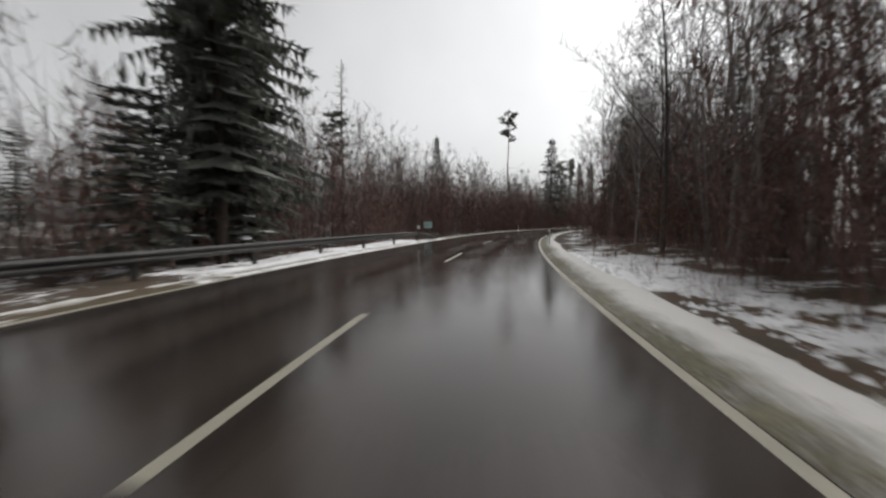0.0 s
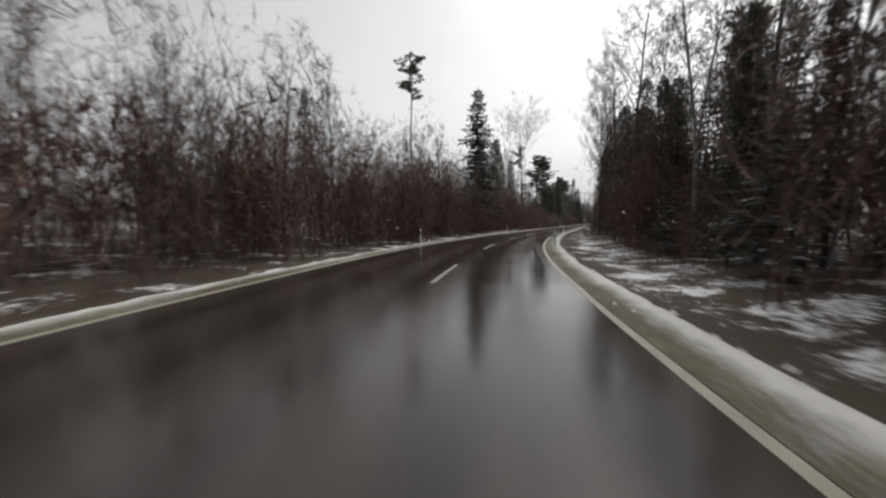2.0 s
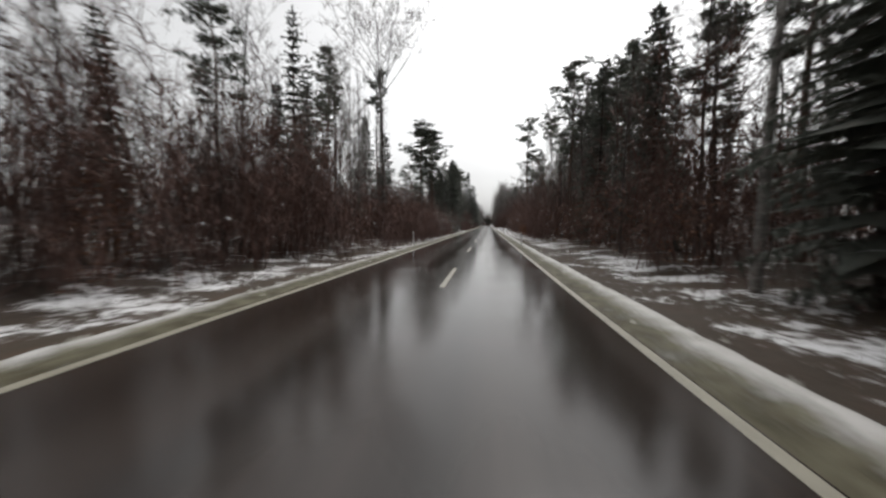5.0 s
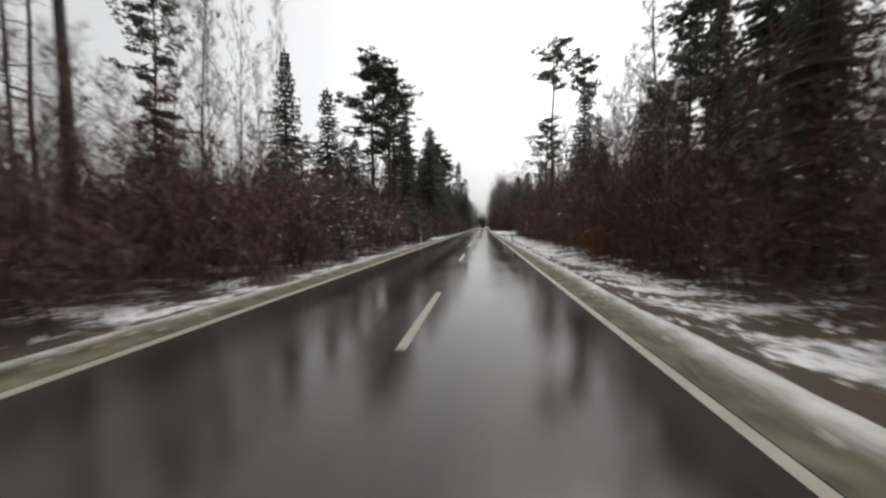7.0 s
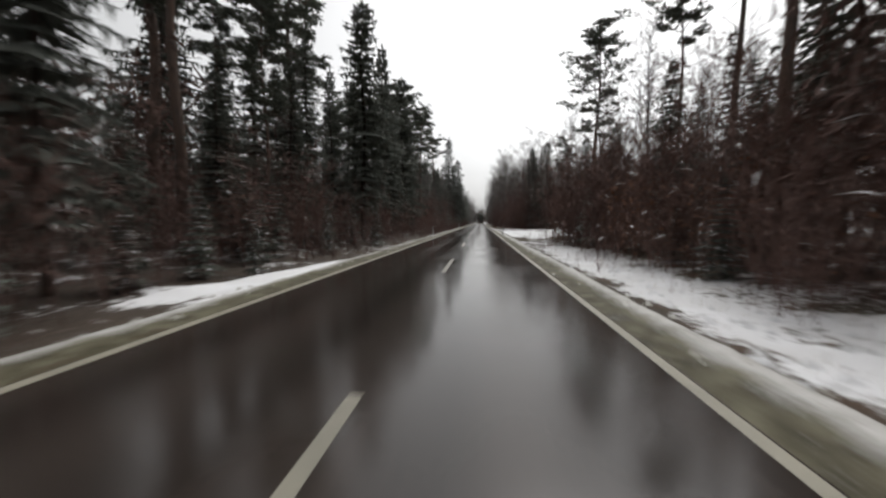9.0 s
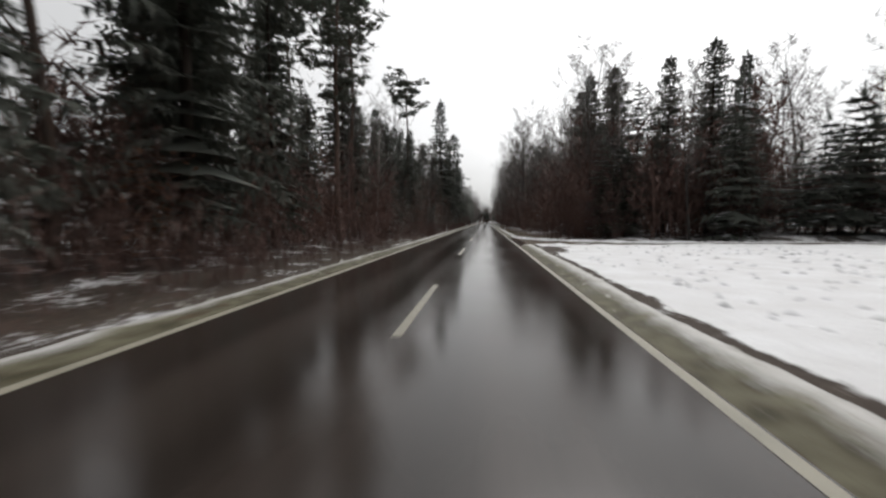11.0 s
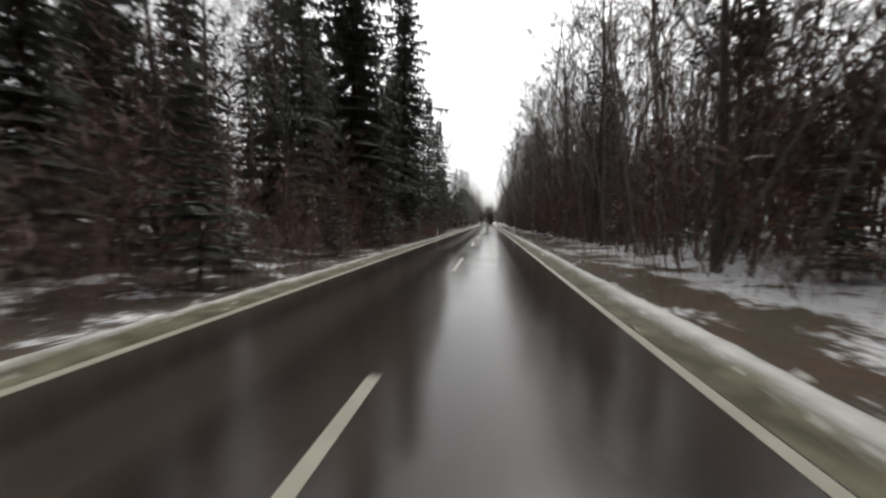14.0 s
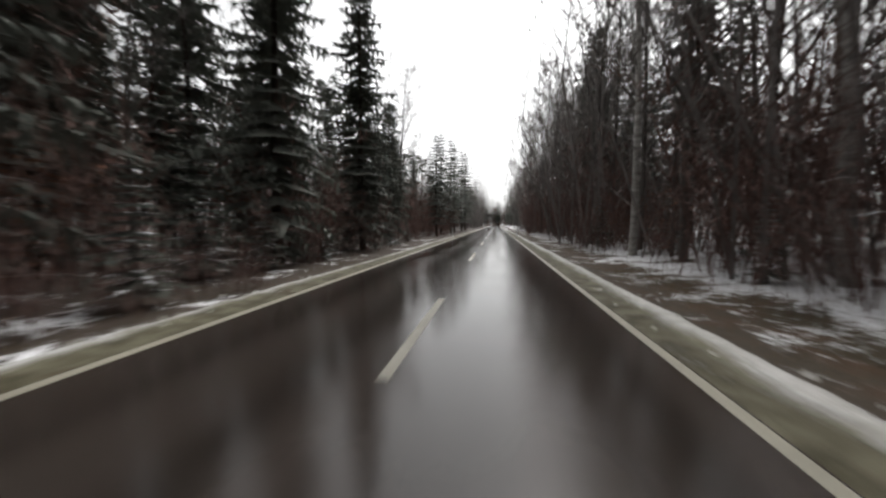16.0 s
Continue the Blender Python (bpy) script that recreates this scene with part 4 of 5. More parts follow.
# The woods, stretch by stretch: from s, then shares of spruce, pine, bare tree, birch.
WOODS_LEFT = (
    (-40, (0.4, 0.1, 0.4, 0.1)), (20, (0.0, 0.03, 0.75, 0.22)), (62, (0.08, 0.06, 0.66, 0.2)), (105, (0.2, 0.15, 0.55, 0.1)), (140, (0.25, 0.1, 0.5, 0.15)),
    (178, (0.5, 0.4, 0.08, 0.02)), (234, (0.2, 0.35, 0.38, 0.07)), (255, (0.5, 0.2, 0.26, 0.04)), (288, (0.8, 0.05, 0.12, 0.03)), (303, (0.3, 0.15, 0.45, 0.1)), (345, (0.65, 0.1, 0.2, 0.05)),
)
WOODS_RIGHT = (
    (-40, (0.1, 0.0, 0.45, 0.45)), (30, (0.5, 0.03, 0.2, 0.27)), (72, (0.55, 0.05, 0.2, 0.2)), (115, (0.3, 0.3, 0.3, 0.1)), (146, (0.4, 0.15, 0.35, 0.1)),
    (173, (0.3, 0.1, 0.5, 0.1)), (190, (0.4, 0.2, 0.35, 0.05)), (215, (0.4, 0.1, 0.35, 0.15)), (262, (0.16, 0.03, 0.46, 0.35)), (342, (0.22, 0.02, 0.42, 0.34)),
)
# How tall the trees at the edge of the wood grow along the road.
TOPS = {
    False: ((-40, 0, 20, 45, 62, 100, 138, 148, 178, 187, 200, 212, 228, 252, 262, 300, 316, 342, 354, 380, 396, 447, 520, 640),
            (14, 11, 9.5, 12, 14, 13, 12, 7.5, 8, 13, 16, 17.5, 21, 23, 15, 18.5, 20, 19, 14, 14, 16, 22, 26, 29)),
    True: ((-40, 0, 30, 72, 100, 118, 143, 150, 180, 205, 215, 262, 275, 297, 318, 345, 395, 460, 640),
           (18, 19, 20, 21, 20, 16, 17, 9.5, 9.5, 11, 15, 16, 17, 22, 24, 26, 28, 28, 30)),
}
BEHIND = ((143, 155, 172, 188, 215, 260), (17, 12, 14, 19, 19, 17))


def woods_at(s, right):
    found = WOODS_LEFT[0]
    for row in (WOODS_RIGHT if right else WOODS_LEFT):
        if s >= row[0]:
            found = row
    return found[1]


KIND_NAMES = ("spruce", "pine", "bare", "birch")


def in_ride(p):
    """True in the narrow gap that the snowy track cuts slantwise through the wood on the left."""
    return p[0] < -8 and 187 < p[1] < 216 and abs(p[1] - 179.2 + 0.89 * p[0]) < 2.0


def plant_side(right, s0, s1, near, far, every):
    rng = random.Random(int(s0 * 7 + near * 130 + every * 31 + far + (5 if right else 0)))
    s = s0
    while s < s1:
        s += every * rng.uniform(0.6, 1.4)
        off = near + (far - near) * rng.random()
        if right and clearing(s) > 0.2 and off < 26:
            continue
        u = RIGHT + off if right else -line_left(s) - off
        p = place(s, u)
        if not free(p, 1.8) or on_road(p, 5.6 if right else 8.0):
            continue
        shares = woods_at(s, right)
        w = np.cumsum(shares)
        kind = KIND_NAMES[int(np.searchsorted(w / w[-1], rng.random()))]
        if kind == "pine" and off < 8.5:
            kind = "bare" if s < 178 else "spruce"
        tops = BEHIND if right and off > 9.5 and 146 < s < 260 else TOPS[right]
        h = float(np.interp(s, *tops)) * rng.uniform(0.66, 1.02) * (1 + 0.012 * max(0.0, off - 8))
        if kind == "spruce":
            if rng.random() < 0.3:
                h *= 0.65
            if right and s < 92:
                h *= 0.68
            if off < 8.5:
                p = place(s, u + (1.8 if right else -1.8))
        pick = rng.randrange(3)
        if kind in ("spruce", "bare") and (off > 10 or s > 380):
            pick = 3 + pick % 2
        if in_ride(p):
            continue
        spots.append((p.x, p.y))
        plant(kind, p, h, rng.uniform(0, 6.3), pick, floor_at(s, u) - 0.05, rng.uniform(0.85, 1.2))


def in_mouth(s, e):
    """True in the mouth of the snowy track that leaves the road on the left."""
    return 188.5 < s < 202 and e < 4.3 - 0.24 * (s - 190)


def young_row(right, s0, s1, near, far, every, lo, hi):
    rng = random.Random(int(s0 * 3 + near * 100 + lo * 10))
    s = s0
    while s < s1:
        s += every * rng.uniform(0.5, 1.5)
        u = rng.uniform(near, far)
        u = RIGHT + u if right else -line_left(s) - u
        p = place(s, u)
        if free(p, 0.9) and (right or not in_mouth(s, -u - line_left(s))):
            spots.append((p.x, p.y))
            plant("young", p, rng.uniform(lo, hi), rng.uniform(0, 6.3), rng.randrange(2), floor_at(s, u) - 0.05, rng.uniform(0.9, 1.3))


young_row(False, 158, 212, 3.4, 7.5, 2.0, 1.6, 5.0)
young_row(False, 181, 188.5, 1.9, 3.6, 1.3, 2.0, 4.0)
young_row(False, 262, 372, 3.4, 7.0, 3.0, 2.0, 6.0)
young_row(True, 176, 206, 5.0, 9.0, 4.0, 2.0, 4.5)
young_row(True, 262, 360, 5.0, 9.0, 7.0, 2.0, 5.0)
young_row(True, 256.5, 263, 6.0, 30.0, 0.5, 6.0, 11.0)
young_row(True, 50, 110, 5.5, 9.0, 5.0, 2.5, 6.0)
for right in (False, True):
    plant_side(right, -15, 400, 5.8, 10, 3.3)
    plant_side(right, -15, 420, 10, 17, 3.6)
    plant_side(right, -10, 460, 17, 28, 9.0)
    plant_side(right, 400, 640, 5.0, 13, 6.0)
plant_side(False, 198, 300, 8, 14, 4.5)
plant_side(True, 58, 122, 5.2, 9, 3.0)
plant_side(True, 146, 215, 6, 10, 4.4)
plant_side(True, 260, 298, 8, 24, 3.2)
plant_side(True, 258, 300, 22, 46, 3.2)
plant_side(True, 212, 258, 34, 46, 3.0)
plant_side(True, 8, 58, 5, 9, 3.4)
plant_side(True, 40, 70, 5.5, 10, 3.4)
plant_side(True, 336, 378, 6.5, 12, 5.5)
plant_side(False, 296, 340, 9, 14, 4.5)
for i in range(20):
    plant("spruce" if i % 4 else "bare", (-24 + 2.4 * i + rng.uniform(-0.8, 0.8), 640 + rng.uniform(0, 14)), rng.uniform(17, 25), rng.uniform(0, 6.3), 3 + i % 2, -0.1, 1.3)
for ob, m in firsts:
    ob.matrix_basis = m


# ---- undergrowth ----
def thicket(seed, h, stems, boughs, twigs, width, fine, reach=1.0):
    """A clump of bare stems with side boughs and short fine twigs, as arrays of points and triangles."""
    r = random.Random(seed)
    sh = Shape()
    for _ in range(stems):
        base = Vector((r.gauss(0, 0.5), r.gauss(0, 0.5), -0.15))
        tall = h * r.uniform(0.5, 1.0)
        mid = base + Vector((r.gauss(0, 0.1), r.gauss(0, 0.1), 0.5)) * tall
        tip = mid + Vector((r.gauss(0, 0.11), r.gauss(0, 0.11), 0.5)) * tall
        side = ring(r.uniform(0, 6.3))
        a = len(sh.v)
        sh.v += [base - side * width, base + side * width, mid + side * width * 0.6, mid - side * width * 0.6, tip]
        sh.f += [(a, a + 1, a + 2), (a, a + 2, a + 3), (a + 3, a + 2, a + 4)]
        for _ in range(boughs):
            f = r.uniform(0.15, 0.95)
            p = base.lerp(mid, f * 2) if f < 0.5 else mid.lerp(tip, f * 2 - 1)
            d = Vector((r.gauss(0, 0.7), r.gauss(0, 0.7), r.uniform(0.2, 1.0))).normalized() * h * r.uniform(0.08, 0.2) * (1.25 - 0.6 * f)
            sh.blade(p, d, ring(r.uniform(0, 6.3)), width * 0.45)
            for _ in range(twigs):
                e = Vector((r.gauss(0, 0.8), r.gauss(0, 0.8), r.uniform(-0.3, 1.0))).normalized() * r.uniform(0.3, 0.95) * reach
                sh.blade(p + d * r.uniform(0.1, 1.0), e, ring(r.uniform(0, 6.3)), fine)
    return np.array([tuple(p) for p in sh.v], np.float32), np.array(sh.f, np.int32)


def leafy(seed, h, count, big=1.0):
    r = random.Random(seed)
    sh = Shape()
    for _ in range(count):
        p = Vector((r.gauss(0, 0.55), r.gauss(0, 0.55), h * r.uniform(0.1, 1.0)))
        d = Vector((r.gauss(0, 1), r.gauss(0, 1), r.gauss(-0.3, 0.6))).normalized() * r.uniform(0.08, 0.17) * big
        sh.blade(p, d, d.cross(Vector((r.random(), r.random(), 1))).normalized(), 0.045 * big)
    return np.array([tuple(p) for p in sh.v], np.float32), np.array(sh.f, np.int32)


def scatter(name, label, category, variants, mat, points):
    """Join turned and sized copies of the variants, one at each (x, y, z, size), into one mesh."""
    vs, fs, base = [], [], 0
    for x, y, z, k in points:
        v, f = variants[rng.randrange(len(variants))]
        a = rng.uniform(0, 6.3)
        c, s = math.cos(a) * k, math.sin(a) * k
        w = np.empty_like(v)
        w[:, 0], w[:, 1], w[:, 2] = v[:, 0] * c - v[:, 1] * s + x, v[:, 0] * s + v[:, 1] * c + y, v[:, 2] * k + z
        vs.append(w), fs.append(f + base)
        base += len(v)
    return tagged(new(name, mesh_from_arrays(name, np.concatenate(vs), np.concatenate(fs), mat)), label, category, kind="stuff")


def patch_points(right, s0, s1, near, far, count, lo, hi, power=1.0, lot_too=False):
    out = []
    while len(out) < count:
        s, off = rng.uniform(s0, s1), near + (far - near) * rng.random() ** power
        if right and clearing(s) > 0.2 and off < 38 and not lot_too:
            count -= 1
            continue
        u = RIGHT + off if right else -line_left(s) - off
        p = place(s, u)
        if on_road(p, 6.0 if right else 7.0):
            count -= 1
            continue
        if not right and in_mouth(s, off):
            count -= 1
            continue
        out.append((p.x, p.y, floor_at(s, u), rng.uniform(lo, hi)))
    return out


saplings = [thicket(100 + i, 7.5, 7, 7, 6, 0.024, 0.024, 1.3) for i in range(4)]
deep = [thicket(110 + i, 10.0, 6, 7, 4, 0.055, 0.1, 1.7) for i in range(3)]
mid = [thicket(115 + i, 10.0, 6, 7, 4, 0.042, 0.078, 1.7) for i in range(3)]
lofty = [thicket(130 + i, 14.0, 6, 8, 8, 0.05, 0.02) for i in range(3)]
tall = [thicket(70 + i, 3.6, 9, 5, 3, 0.013, 0.017, 1.0) for i in range(4)]
low = [thicket(80 + i, 1.3, 10, 3, 2, 0.008, 0.006) for i in range(3)]
leaves = [leafy(90 + i, 3.2, 170) for i in range(3)]
rust = [leafy(95 + i, 3.0, 330, 1.35) for i in range(3)]
tufts = [thicket(120 + i, 0.4, 18, 0, 0, 0.006, 0.004) for i in range(3)]
S_THICK, S_LOW = "dense thicket of bare reddish-brown saplings under the trees", "low dry weeds and twigs along the verge"
DEPTHS = {False: ((0, 20, 45, 135, 150, 182, 192, 640), (0.85, 0.9, 1.15, 1.1, 0.85, 0.85, 1.3, 1.4)), True: ((0, 60, 110, 150, 205, 260, 640), (1.2, 1.25, 1.15, 0.95, 1.05, 1.5, 1.5))}


def deeper(right, points):
    return [(x, y, z, k * float(np.interp(y, *DEPTHS[right]))) for x, y, z, k in points]


SIZES = {False: ((-20, 20, 60, 110, 140, 180, 260, 420), (0.8, 1.15, 1.2, 1.1, 0.9, 0.7, 1.0, 1.0)), True: ((-20, 60, 110, 140, 200, 260, 420), (1.3, 1.25, 1.1, 1.0, 1.1, 1.35, 1.35))}
for right in (False, True):
    for near, far, count in ((4.4, 9, 330), (9, 16, 80)):
        pts = []
        for x, y, z, k in patch_points(right, -15, 430, near, far, count, 0.7, 1.25):
            pts.append((x, y, z, k * float(np.interp(y, *SIZES[right]))))
        scatter("thicket", S_THICK, "undergrowth", saplings, twig_brown, pts)
    scatter("bare_crowns", "fine bare crowns of young trees in the wood", "woods", lofty, twig_grey, [q for q in patch_points(right, -15, 430, 8, 18, 220 if right else 170, 0.75, 1.1) if right or q[1] < 135] + ([] if right else patch_points(False, 25, 130, 6.5, 14, 110, 0.65, 1.0)))
    scatter("far_woods", "bare brown woods deep behind the first trees", "woods", deep, twig_brown, deeper(right, patch_points(right, -30, 640, 15, 36, 410, 0.75, 1.2)))
    scatter("far_woods", "bare brown woods close behind the first trees", "woods", mid, twig_brown, deeper(right, patch_points(right, -15, 430, 10.5, 19, 370, 0.45, 0.95)))
    scatter("thicket", S_THICK, "undergrowth", tall, twig_brown, patch_points(right, -15, 420, 3.6, 10, 460, 0.5, 1.3))
    scatter("dry_scrub", S_LOW, "scrub", low, twig_brown, patch_points(right, -10, 340, 1.5, 8, 400, 0.3, 1.1, 0.8))
    scatter("leafy_brush", "young beeches keeping brown withered leaves", "brush", leaves, leaf_dead, patch_points(right, -10, 400, 4.6, 12, 170, 0.6, 1.3))
    scatter("grass_tufts", "tufts of dry yellow grass on the verge", "grass", tufts, grass_dead, patch_points(right, -10, 345, 1.2, 6, 900, 0.4, 1.3))
scatter("leafy_brush", "beech scrub with rust-brown withered leaves", "brush", rust, leaf_rust, patch_points(True, 160, 163.5, 3.4, 4.8, 9, 0.4, 0.65))
scatter("leafy_brush", "young beeches keeping brown withered leaves", "brush", leaves, leaf_dead, patch_points(True, 168, 204, 4.6, 8, 30, 0.7, 1.2))
scatter("leafy_brush", "beech scrub with rust-brown withered leaves", "brush", rust, leaf_rust, patch_points(False, 321, 322.3, 3.4, 4.2, 6, 0.25, 0.36) + patch_points(False, 335.8, 338, 2.9, 3.8, 11, 0.35, 0.52))


def snowy_twig(seed):
    """A few bent twigs and boughs that carry a strip of snow."""
    r = random.Random(seed)
    sh = Shape()
    for _ in range(5):
        p = Vector((r.gauss(0, 0.5), r.gauss(0, 0.5), r.uniform(0.2, 2.4)))
        out = ring(r.uniform(0, 6.3))
        side = Vector((-out.y, out.x, 0)) * r.uniform(0.02, 0.05)
        d = out * r.uniform(0.25, 0.6) + Vector((0, 0, r.uniform(-0.15, 0.15)))
        a = len(sh.v)
        sh.v += [p - side * 0.3, p + side * 0.3, p + d * 0.5 + side + Vector((0, 0, 0.04)), p + d * 0.5 - side + Vector((0, 0, 0.04)), p + d]
        sh.f += [(a, a + 1, a + 2), (a, a + 2, a + 3), (a + 3, a + 2, a + 4)]
    return np.array([tuple(p) for p in sh.v], np.float32), np.array(sh.f, np.int32)


scatter("thicket", S_THICK, "undergrowth", tall, twig_brown, [q for q in patch_points(False, 20, 345, 2.2, 4.6, 300, 0.35, 0.9) if not 176 < q[1] < 186])
scatter("far_woods", "bare brown woods behind the snowy lot", "woods", deep, twig_brown, patch_points(True, 205, 305, 38, 54, 90, 0.7, 1.2))
scatter("thicket", S_THICK, "undergrowth", saplings, twig_brown, patch_points(True, 257.6, 268, 4.5, 40, 80, 0.8, 1.2))
scatter("far_woods", "bare brown woods behind a side track", "woods", mid, twig_brown, patch_points(True, 258, 275, 8, 45, 80, 0.5, 0.9) + patch_points(False, 200, 345, 7, 12, 150, 0.35, 0.65))
scatter("thicket", S_THICK, "undergrowth", tall, twig_brown, patch_points(False, 225, 345, 1.6, 3.4, 130, 0.25, 0.6))
scatter("grass_tufts", "tufts of yellow-green grass on the verge", "grass", tufts, grass_dead, patch_points(True, 262, 348, 1.1, 4.5, 420, 0.5, 1.3))
scatter("thicket", S_THICK, "undergrowth", saplings, twig_brown, patch_points(False, 40, 130, 5.5, 11, 120, 0.9, 1.3))
scatter("grass_tufts", "mossy olive grass on the verge", "grass", tufts, moss_grass, patch_points(True, 318, 350, 2.2, 4.4, 330, 0.5, 1.1) + patch_points(True, 176, 181, 0.9, 1.8, 60, 0.25, 0.5) + patch_points(False, 335, 352, 1.3, 4.0, 200, 0.3, 0.8) + patch_points(True, 262, 290, 1.0, 3.0, 200, 0.3, 0.8))
scatter("dry_scrub", "dark dry weeds standing in the snow below the guard rail", "scrub", low, twig_brown, patch_points(False, 4, 36, 0.7, 2.4, 34, 0.25, 0.5))
laden = [snowy_twig(140 + i) for i in range(4)]
for right in (False, True):
    scatter("snowy_twigs", "strips of snow lying on bent twigs in the thicket", "snow", laden, snow_mat, patch_points(right, 40, 345, 3.6, 8, 230, 0.6, 1.6) + (patch_points(False, 160, 186, 2.6, 6, 70, 0.8, 2.0) if not right else []))
scatter("bare_crowns", "fine bare crowns of young trees in the wood", "woods", lofty, twig_grey, patch_points(True, 12, 62, 7, 14, 45, 1.0, 1.4))
scatter("bare_crowns", "fine bare crowns of tall trees leaning to the road", "woods", lofty, twig_grey, patch_points(True, 288, 350, 6.2, 9, 28, 1.3, 1.7) + patch_points(True, 350, 470, 5.2, 8, 40, 1.5, 1.9) + patch_points(False, 450, 620, 5, 8, 40, 1.3, 1.8))
scatter("thicket", S_THICK, "undergrowth", saplings, twig_brown, patch_points(False, 140, 190, 4, 11, 120, 0.55, 0.95) + patch_points(True, 146, 218, 4.5, 10, 80, 0.8, 1.2))
scatter("thicket", S_THICK, "undergrowth", tall, twig_brown, patch_points(False, 140, 190, 3.0, 8, 150, 0.6, 1.3) + patch_points(True, 148, 215, 4.2, 8, 80, 0.7, 1.4))
scatter("far_woods", "bare brown woods close behind the first trees", "woods", mid, twig_brown, patch_points(True, 285, 350, 9, 16, 60, 0.6, 1.0) + patch_points(False, 138, 190, 10, 18, 50, 0.5, 0.8))
closing = [(rng.uniform(-45, 45), rng.uniform(642, 690), 0.0, rng.uniform(1.2, 1.9)) for _ in range(150)]
scatter("far_woods", "distant woods where the road runs out", "woods", deep, twig_brown, closing)


# ---- fallen wood ----
def fallen_stem(s, u, turn, length, thick):
    """A fallen stem with broken side boughs, lying on the forest floor."""
    r = random.Random(int(s * 7))
    root = tagged(new("fallen_stem"), "thin dark fallen stem lying on the snowy forest floor", "fallen tree", "fallen stems in the wood")
    stem, boughs = Shape(), Shape()
    d = Vector((math.cos(turn), math.sin(turn), 0.0))
    pts = [d * (length * (i / 6 - 0.5)) + Vector((0, 0, thick * 0.8 + 0.05 * math.sin(i * 1.7) + 0.012 * i * length / 6)) for i in range(7)]
    stem.tube(pts, [thick * (1 - 0.11 * i) for i in range(7)], 7, True)
    for _ in range(6):
        q = along(pts, r.uniform(0.2, 0.95))
        limb = wander(r, q, Vector((r.uniform(-1, 1), r.uniform(-1, 1), r.uniform(0.1, 0.9))), r.uniform(0.3, 0.9), 3, 0.25)
        boughs.tube(limb, [0.022, 0.017, 0.011, 0.004], 4)
    part("trunk", stem, bark_grey, root, "", True)
    part("boughs", boughs, bark_grey, root, "short broken boughs")
    root.matrix_basis = Matrix.Translation(place(s, u, floor_at(s, u)))
    return root


for s, u, turn, length, thick in ((324.5, -9.8, 0.15, 3.6, 0.06), (328.5, -11.0, 0.5, 3.0, 0.05), (270.5, 9.4, -0.3, 3.4, 0.06), (287, 8.6, 0.4, 4.2, 0.07), (318, 8.8, 0.7, 4.0, 0.07), (193, 8.2, -0.5, 3.0, 0.05), (205, 9.0, 0.3, 3.2, 0.05)):
    fallen_stem(s, u, turn, length, thick)


# ---- roadside furniture ----
def facing(s, u, z, spin=0.0):
    p = place(s, u, z)
    return Matrix.Translation(p) @ Matrix.Rotation(-turn_at(s) + spin, 4, "Z")


def marker_post():
    """A hollow white marker post with a slanting black band and a reflector."""
    root = tagged(new("marker_post"), "white plastic marker post with a black band and reflector", "marker post", "marker posts along the road")
    body, band, eye = Shape(), Shape(), Shape()
    rings = ((-0.2, 0.055, 0.05), (0.0, 0.055, 0.05), (0.7, 0.05, 0.045), (0.98, 0.048, 0.042))
    for z, w, d in rings:
        body.v += [Vector(q) for q in ((-w, -d, z), (0, -d * 1.25, z), (w, -d, z), (w * 0.5, d, z + (0.04 if z > 0.9 else 0)), (-w * 0.5, d, z + (0.04 if z > 0.9 else 0)))]
    for i in range(3):
        for k in range(5):
            q = (k + 1) % 5
            body.f.append((i * 5 + k, i * 5 + q, i * 5 + 5 + q, i * 5 + 5 + k))
    body.f.append((15, 16, 17, 18, 19))
    for z0, z1, grow in ((0.66, 0.86, 0.004),):
        a = [(-0.049 - grow, -0.044 - grow), (0, -0.055 - grow), (0.049 + grow, -0.044 - grow), (0.025 + grow, 0.043 + grow), (-0.025 - grow, 0.043 + grow)]
        for top in (0, 1):
            band.v += [Vector((x, y, (z1 if top else z0) + 0.6 * x)) for x, y in a]
        band.f += [(k, (k + 1) % 5, 5 + (k + 1) % 5, 5 + k) for k in range(5)]
    eye.box(-0.025, 0.025, -0.068, -0.058, 0.69, 0.84)
    part("post", body, plastic_white, root)
    strap = part("band", band, plastic_black, root, "slanting black band")
    part("reflector", eye, reflector_mat, strap, "grey reflector")
    return root


spots_posts = [(s, RIGHT + 0.65) for s in (26.2, 63.9, 92.6, 129, 174.8, 226.5, 277.1, 330.3, 382, 433)]
spots_posts += [(s, -line_left(s) - 1.25) for s in (66.1, 96.7, 129, 174.8, 226.5, 278.2, 330.2, 382, 433)]
post = marker_post()
for i, (s, u) in enumerate(spots_posts):
    m = facing(s, u, -0.06, rng.uniform(-0.15, 0.15)) @ Matrix.Rotation(rng.uniform(-0.04, 0.04), 4, "Y")
    if i:
        copy_thing(post, m)
    else:
        post.matrix_basis = m


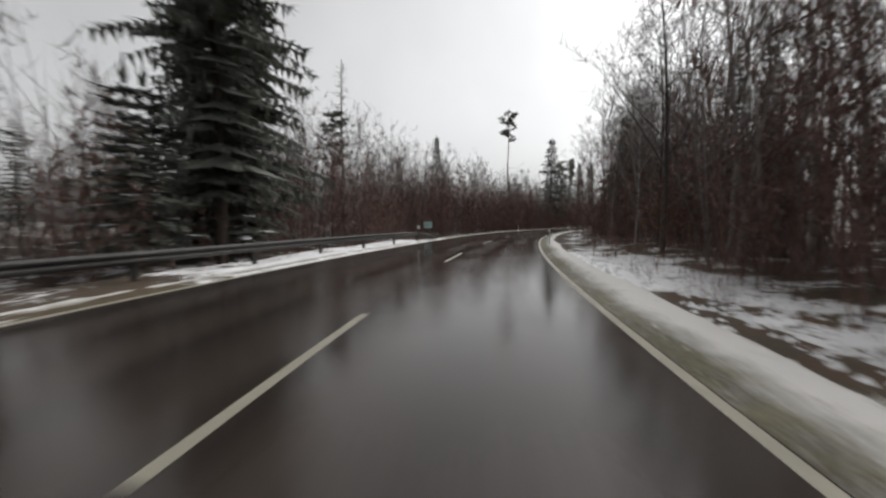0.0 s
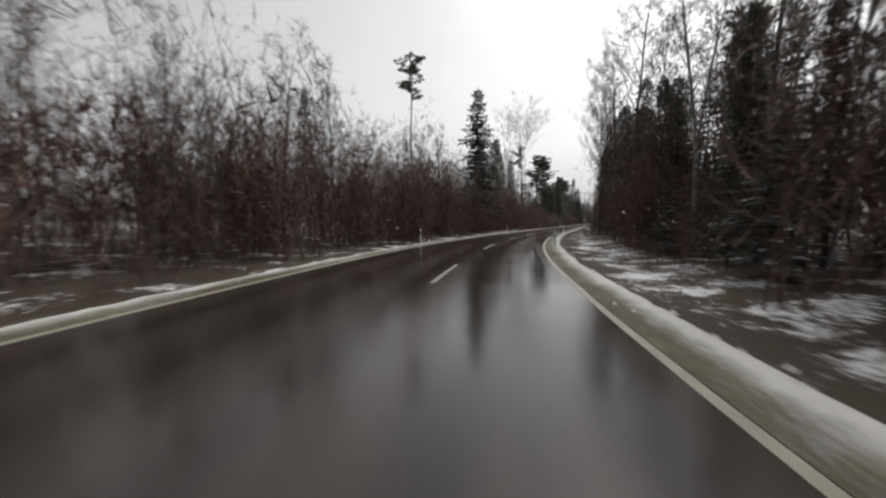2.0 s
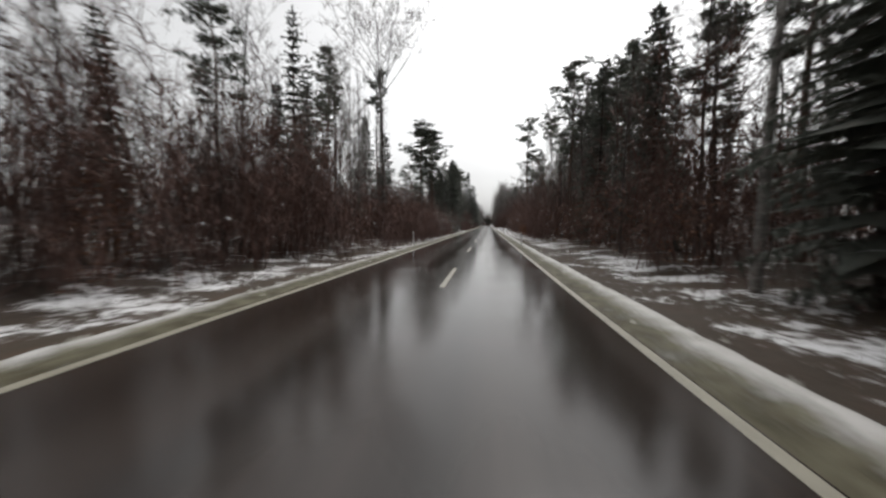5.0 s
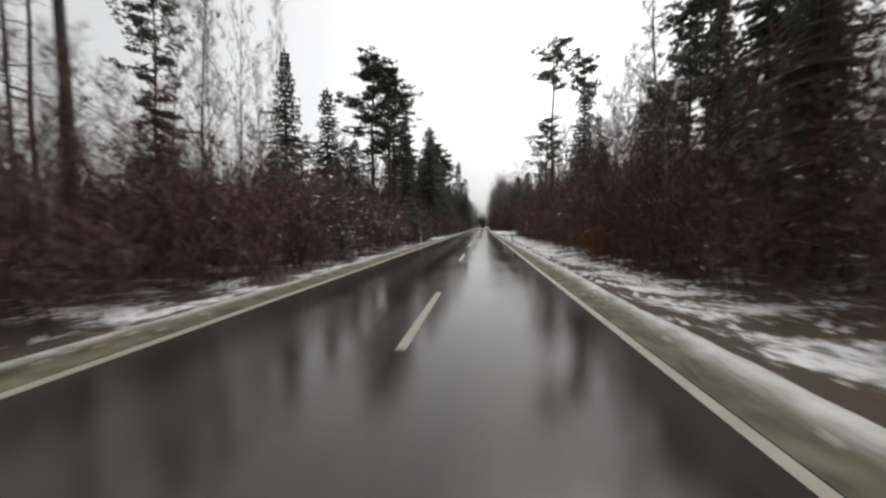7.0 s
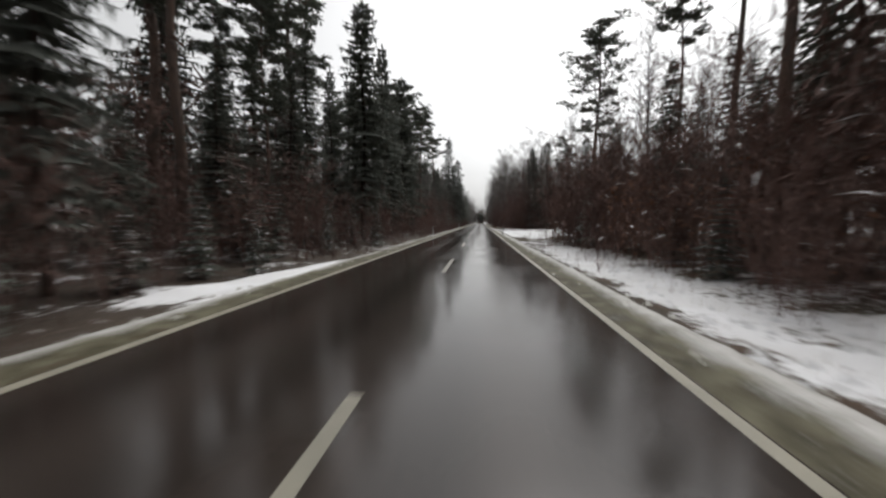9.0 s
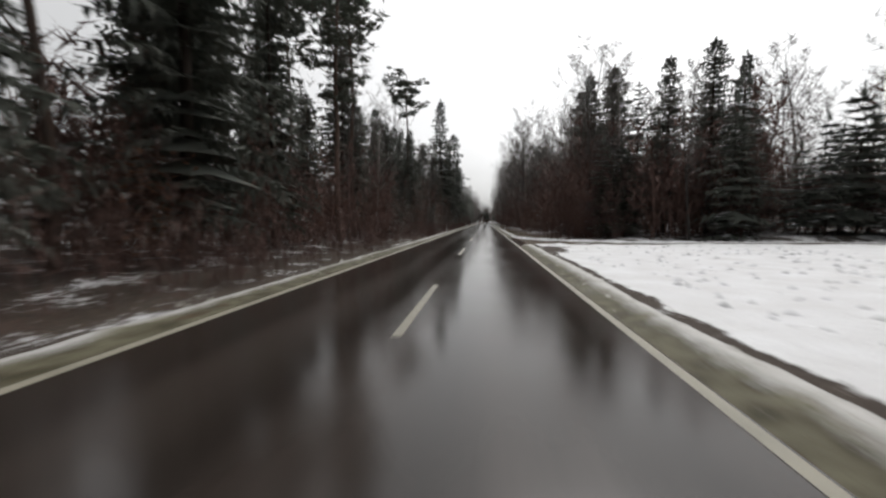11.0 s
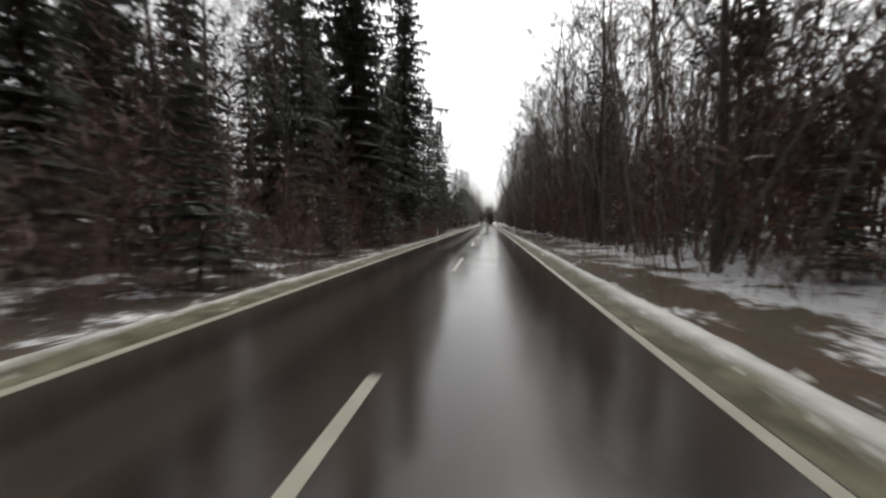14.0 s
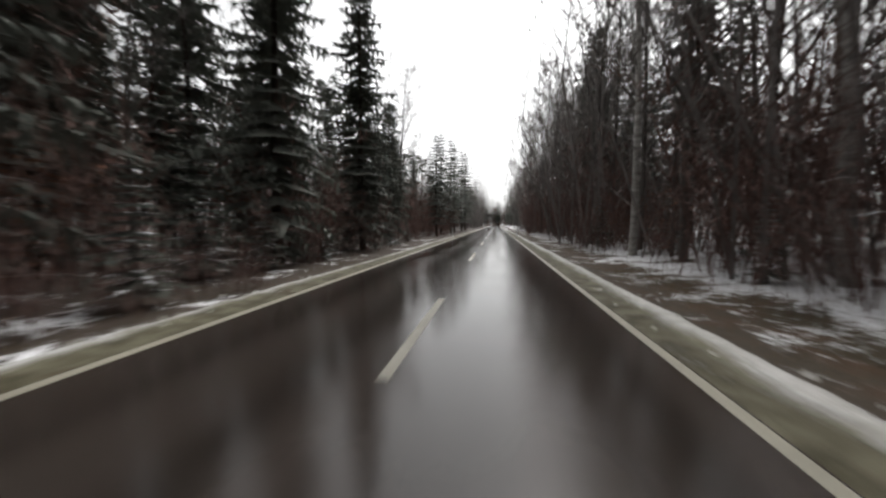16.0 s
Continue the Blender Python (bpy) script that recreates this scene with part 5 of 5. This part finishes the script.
def guard_rail():
    """A galvanised W-beam on posts; it runs out towards the end of the bend's outer side."""
    root = tagged(new("guard_rail"), "galvanised steel guard rail on posts beside the bend", "guard rail")

    def side(s):
        return -float(np.interp(s, (-24, 0, 20, 32), (9.6, 9.2, 7.7, 6.9)))

    prof = ((0.0, 0.44), (0.03, 0.46), (0.075, 0.50), (0.075, 0.54), (0.02, 0.58), (0.02, 0.61), (0.075, 0.65), (0.075, 0.69), (0.03, 0.73), (0.0, 0.75))
    for i in range(14):
        s0 = -24 + 4 * i
        beam, stake = Shape(), Shape()
        for s in (s0 - 0.1, s0 + 2, s0 + 4):
            sink = -0.6 * max(0.0, (s - 26) / 6) ** 2
            for back in (0.0, -0.012):
                for du, z in prof:
                    beam.v.append(place(s, side(s) + du + back, z + sink))
        n = len(prof)
        for r in (0, 1):
            for k in range(n - 1):
                a, b = r * 2 * n + k, (r + 1) * 2 * n + k
                beam.f += [(a, a + 1, b + 1, b), (a + n, b + n, b + n + 1, a + n + 1)]
            for k in (0, n - 1):
                a, b = r * 2 * n + k, (r + 1) * 2 * n + k
                beam.f.append((a, b, b + n, a + n))
        part("beam", beam, steel, root)
        stake.box(-0.05, 0.05, -0.06, 0.06, -0.5, 0.7)
        ob = part("post", stake, steel, root)
        ob.matrix_basis = facing(s0, side(s0) - 0.08, -0.02 - 0.5 * max(0.0, (s0 - 26) / 6))
    return root


guard_rail()


def board(x, y, width, height, z, mat, label, name):
    root = tagged(new(name), label, "road sign")
    plate, pole = Shape(), Shape()
    plate.box(-width / 2, width / 2, -0.012, 0.012, z, z + height)
    pole.tube([(0, 0.04, -0.5), (0, 0.04, z + height * 0.8)], [0.03, 0.03], 8, True)
    part("plate", plate, mat, root)
    part("pole", pole, steel, root)
    root.matrix_basis = Matrix.Translation((x, y, -0.1)) @ Matrix.Rotation(0.35, 4, "Z")


board(1.33, 28.45, 0.8, 0.58, 1.0, sign_back, "blue-green road sign board on a steel pole behind the rail", "road_sign")
board(4.68, 22.85, 0.2, 0.28, 1.02, plastic_white, "small white marker board on a pole behind the rail", "marker_board")
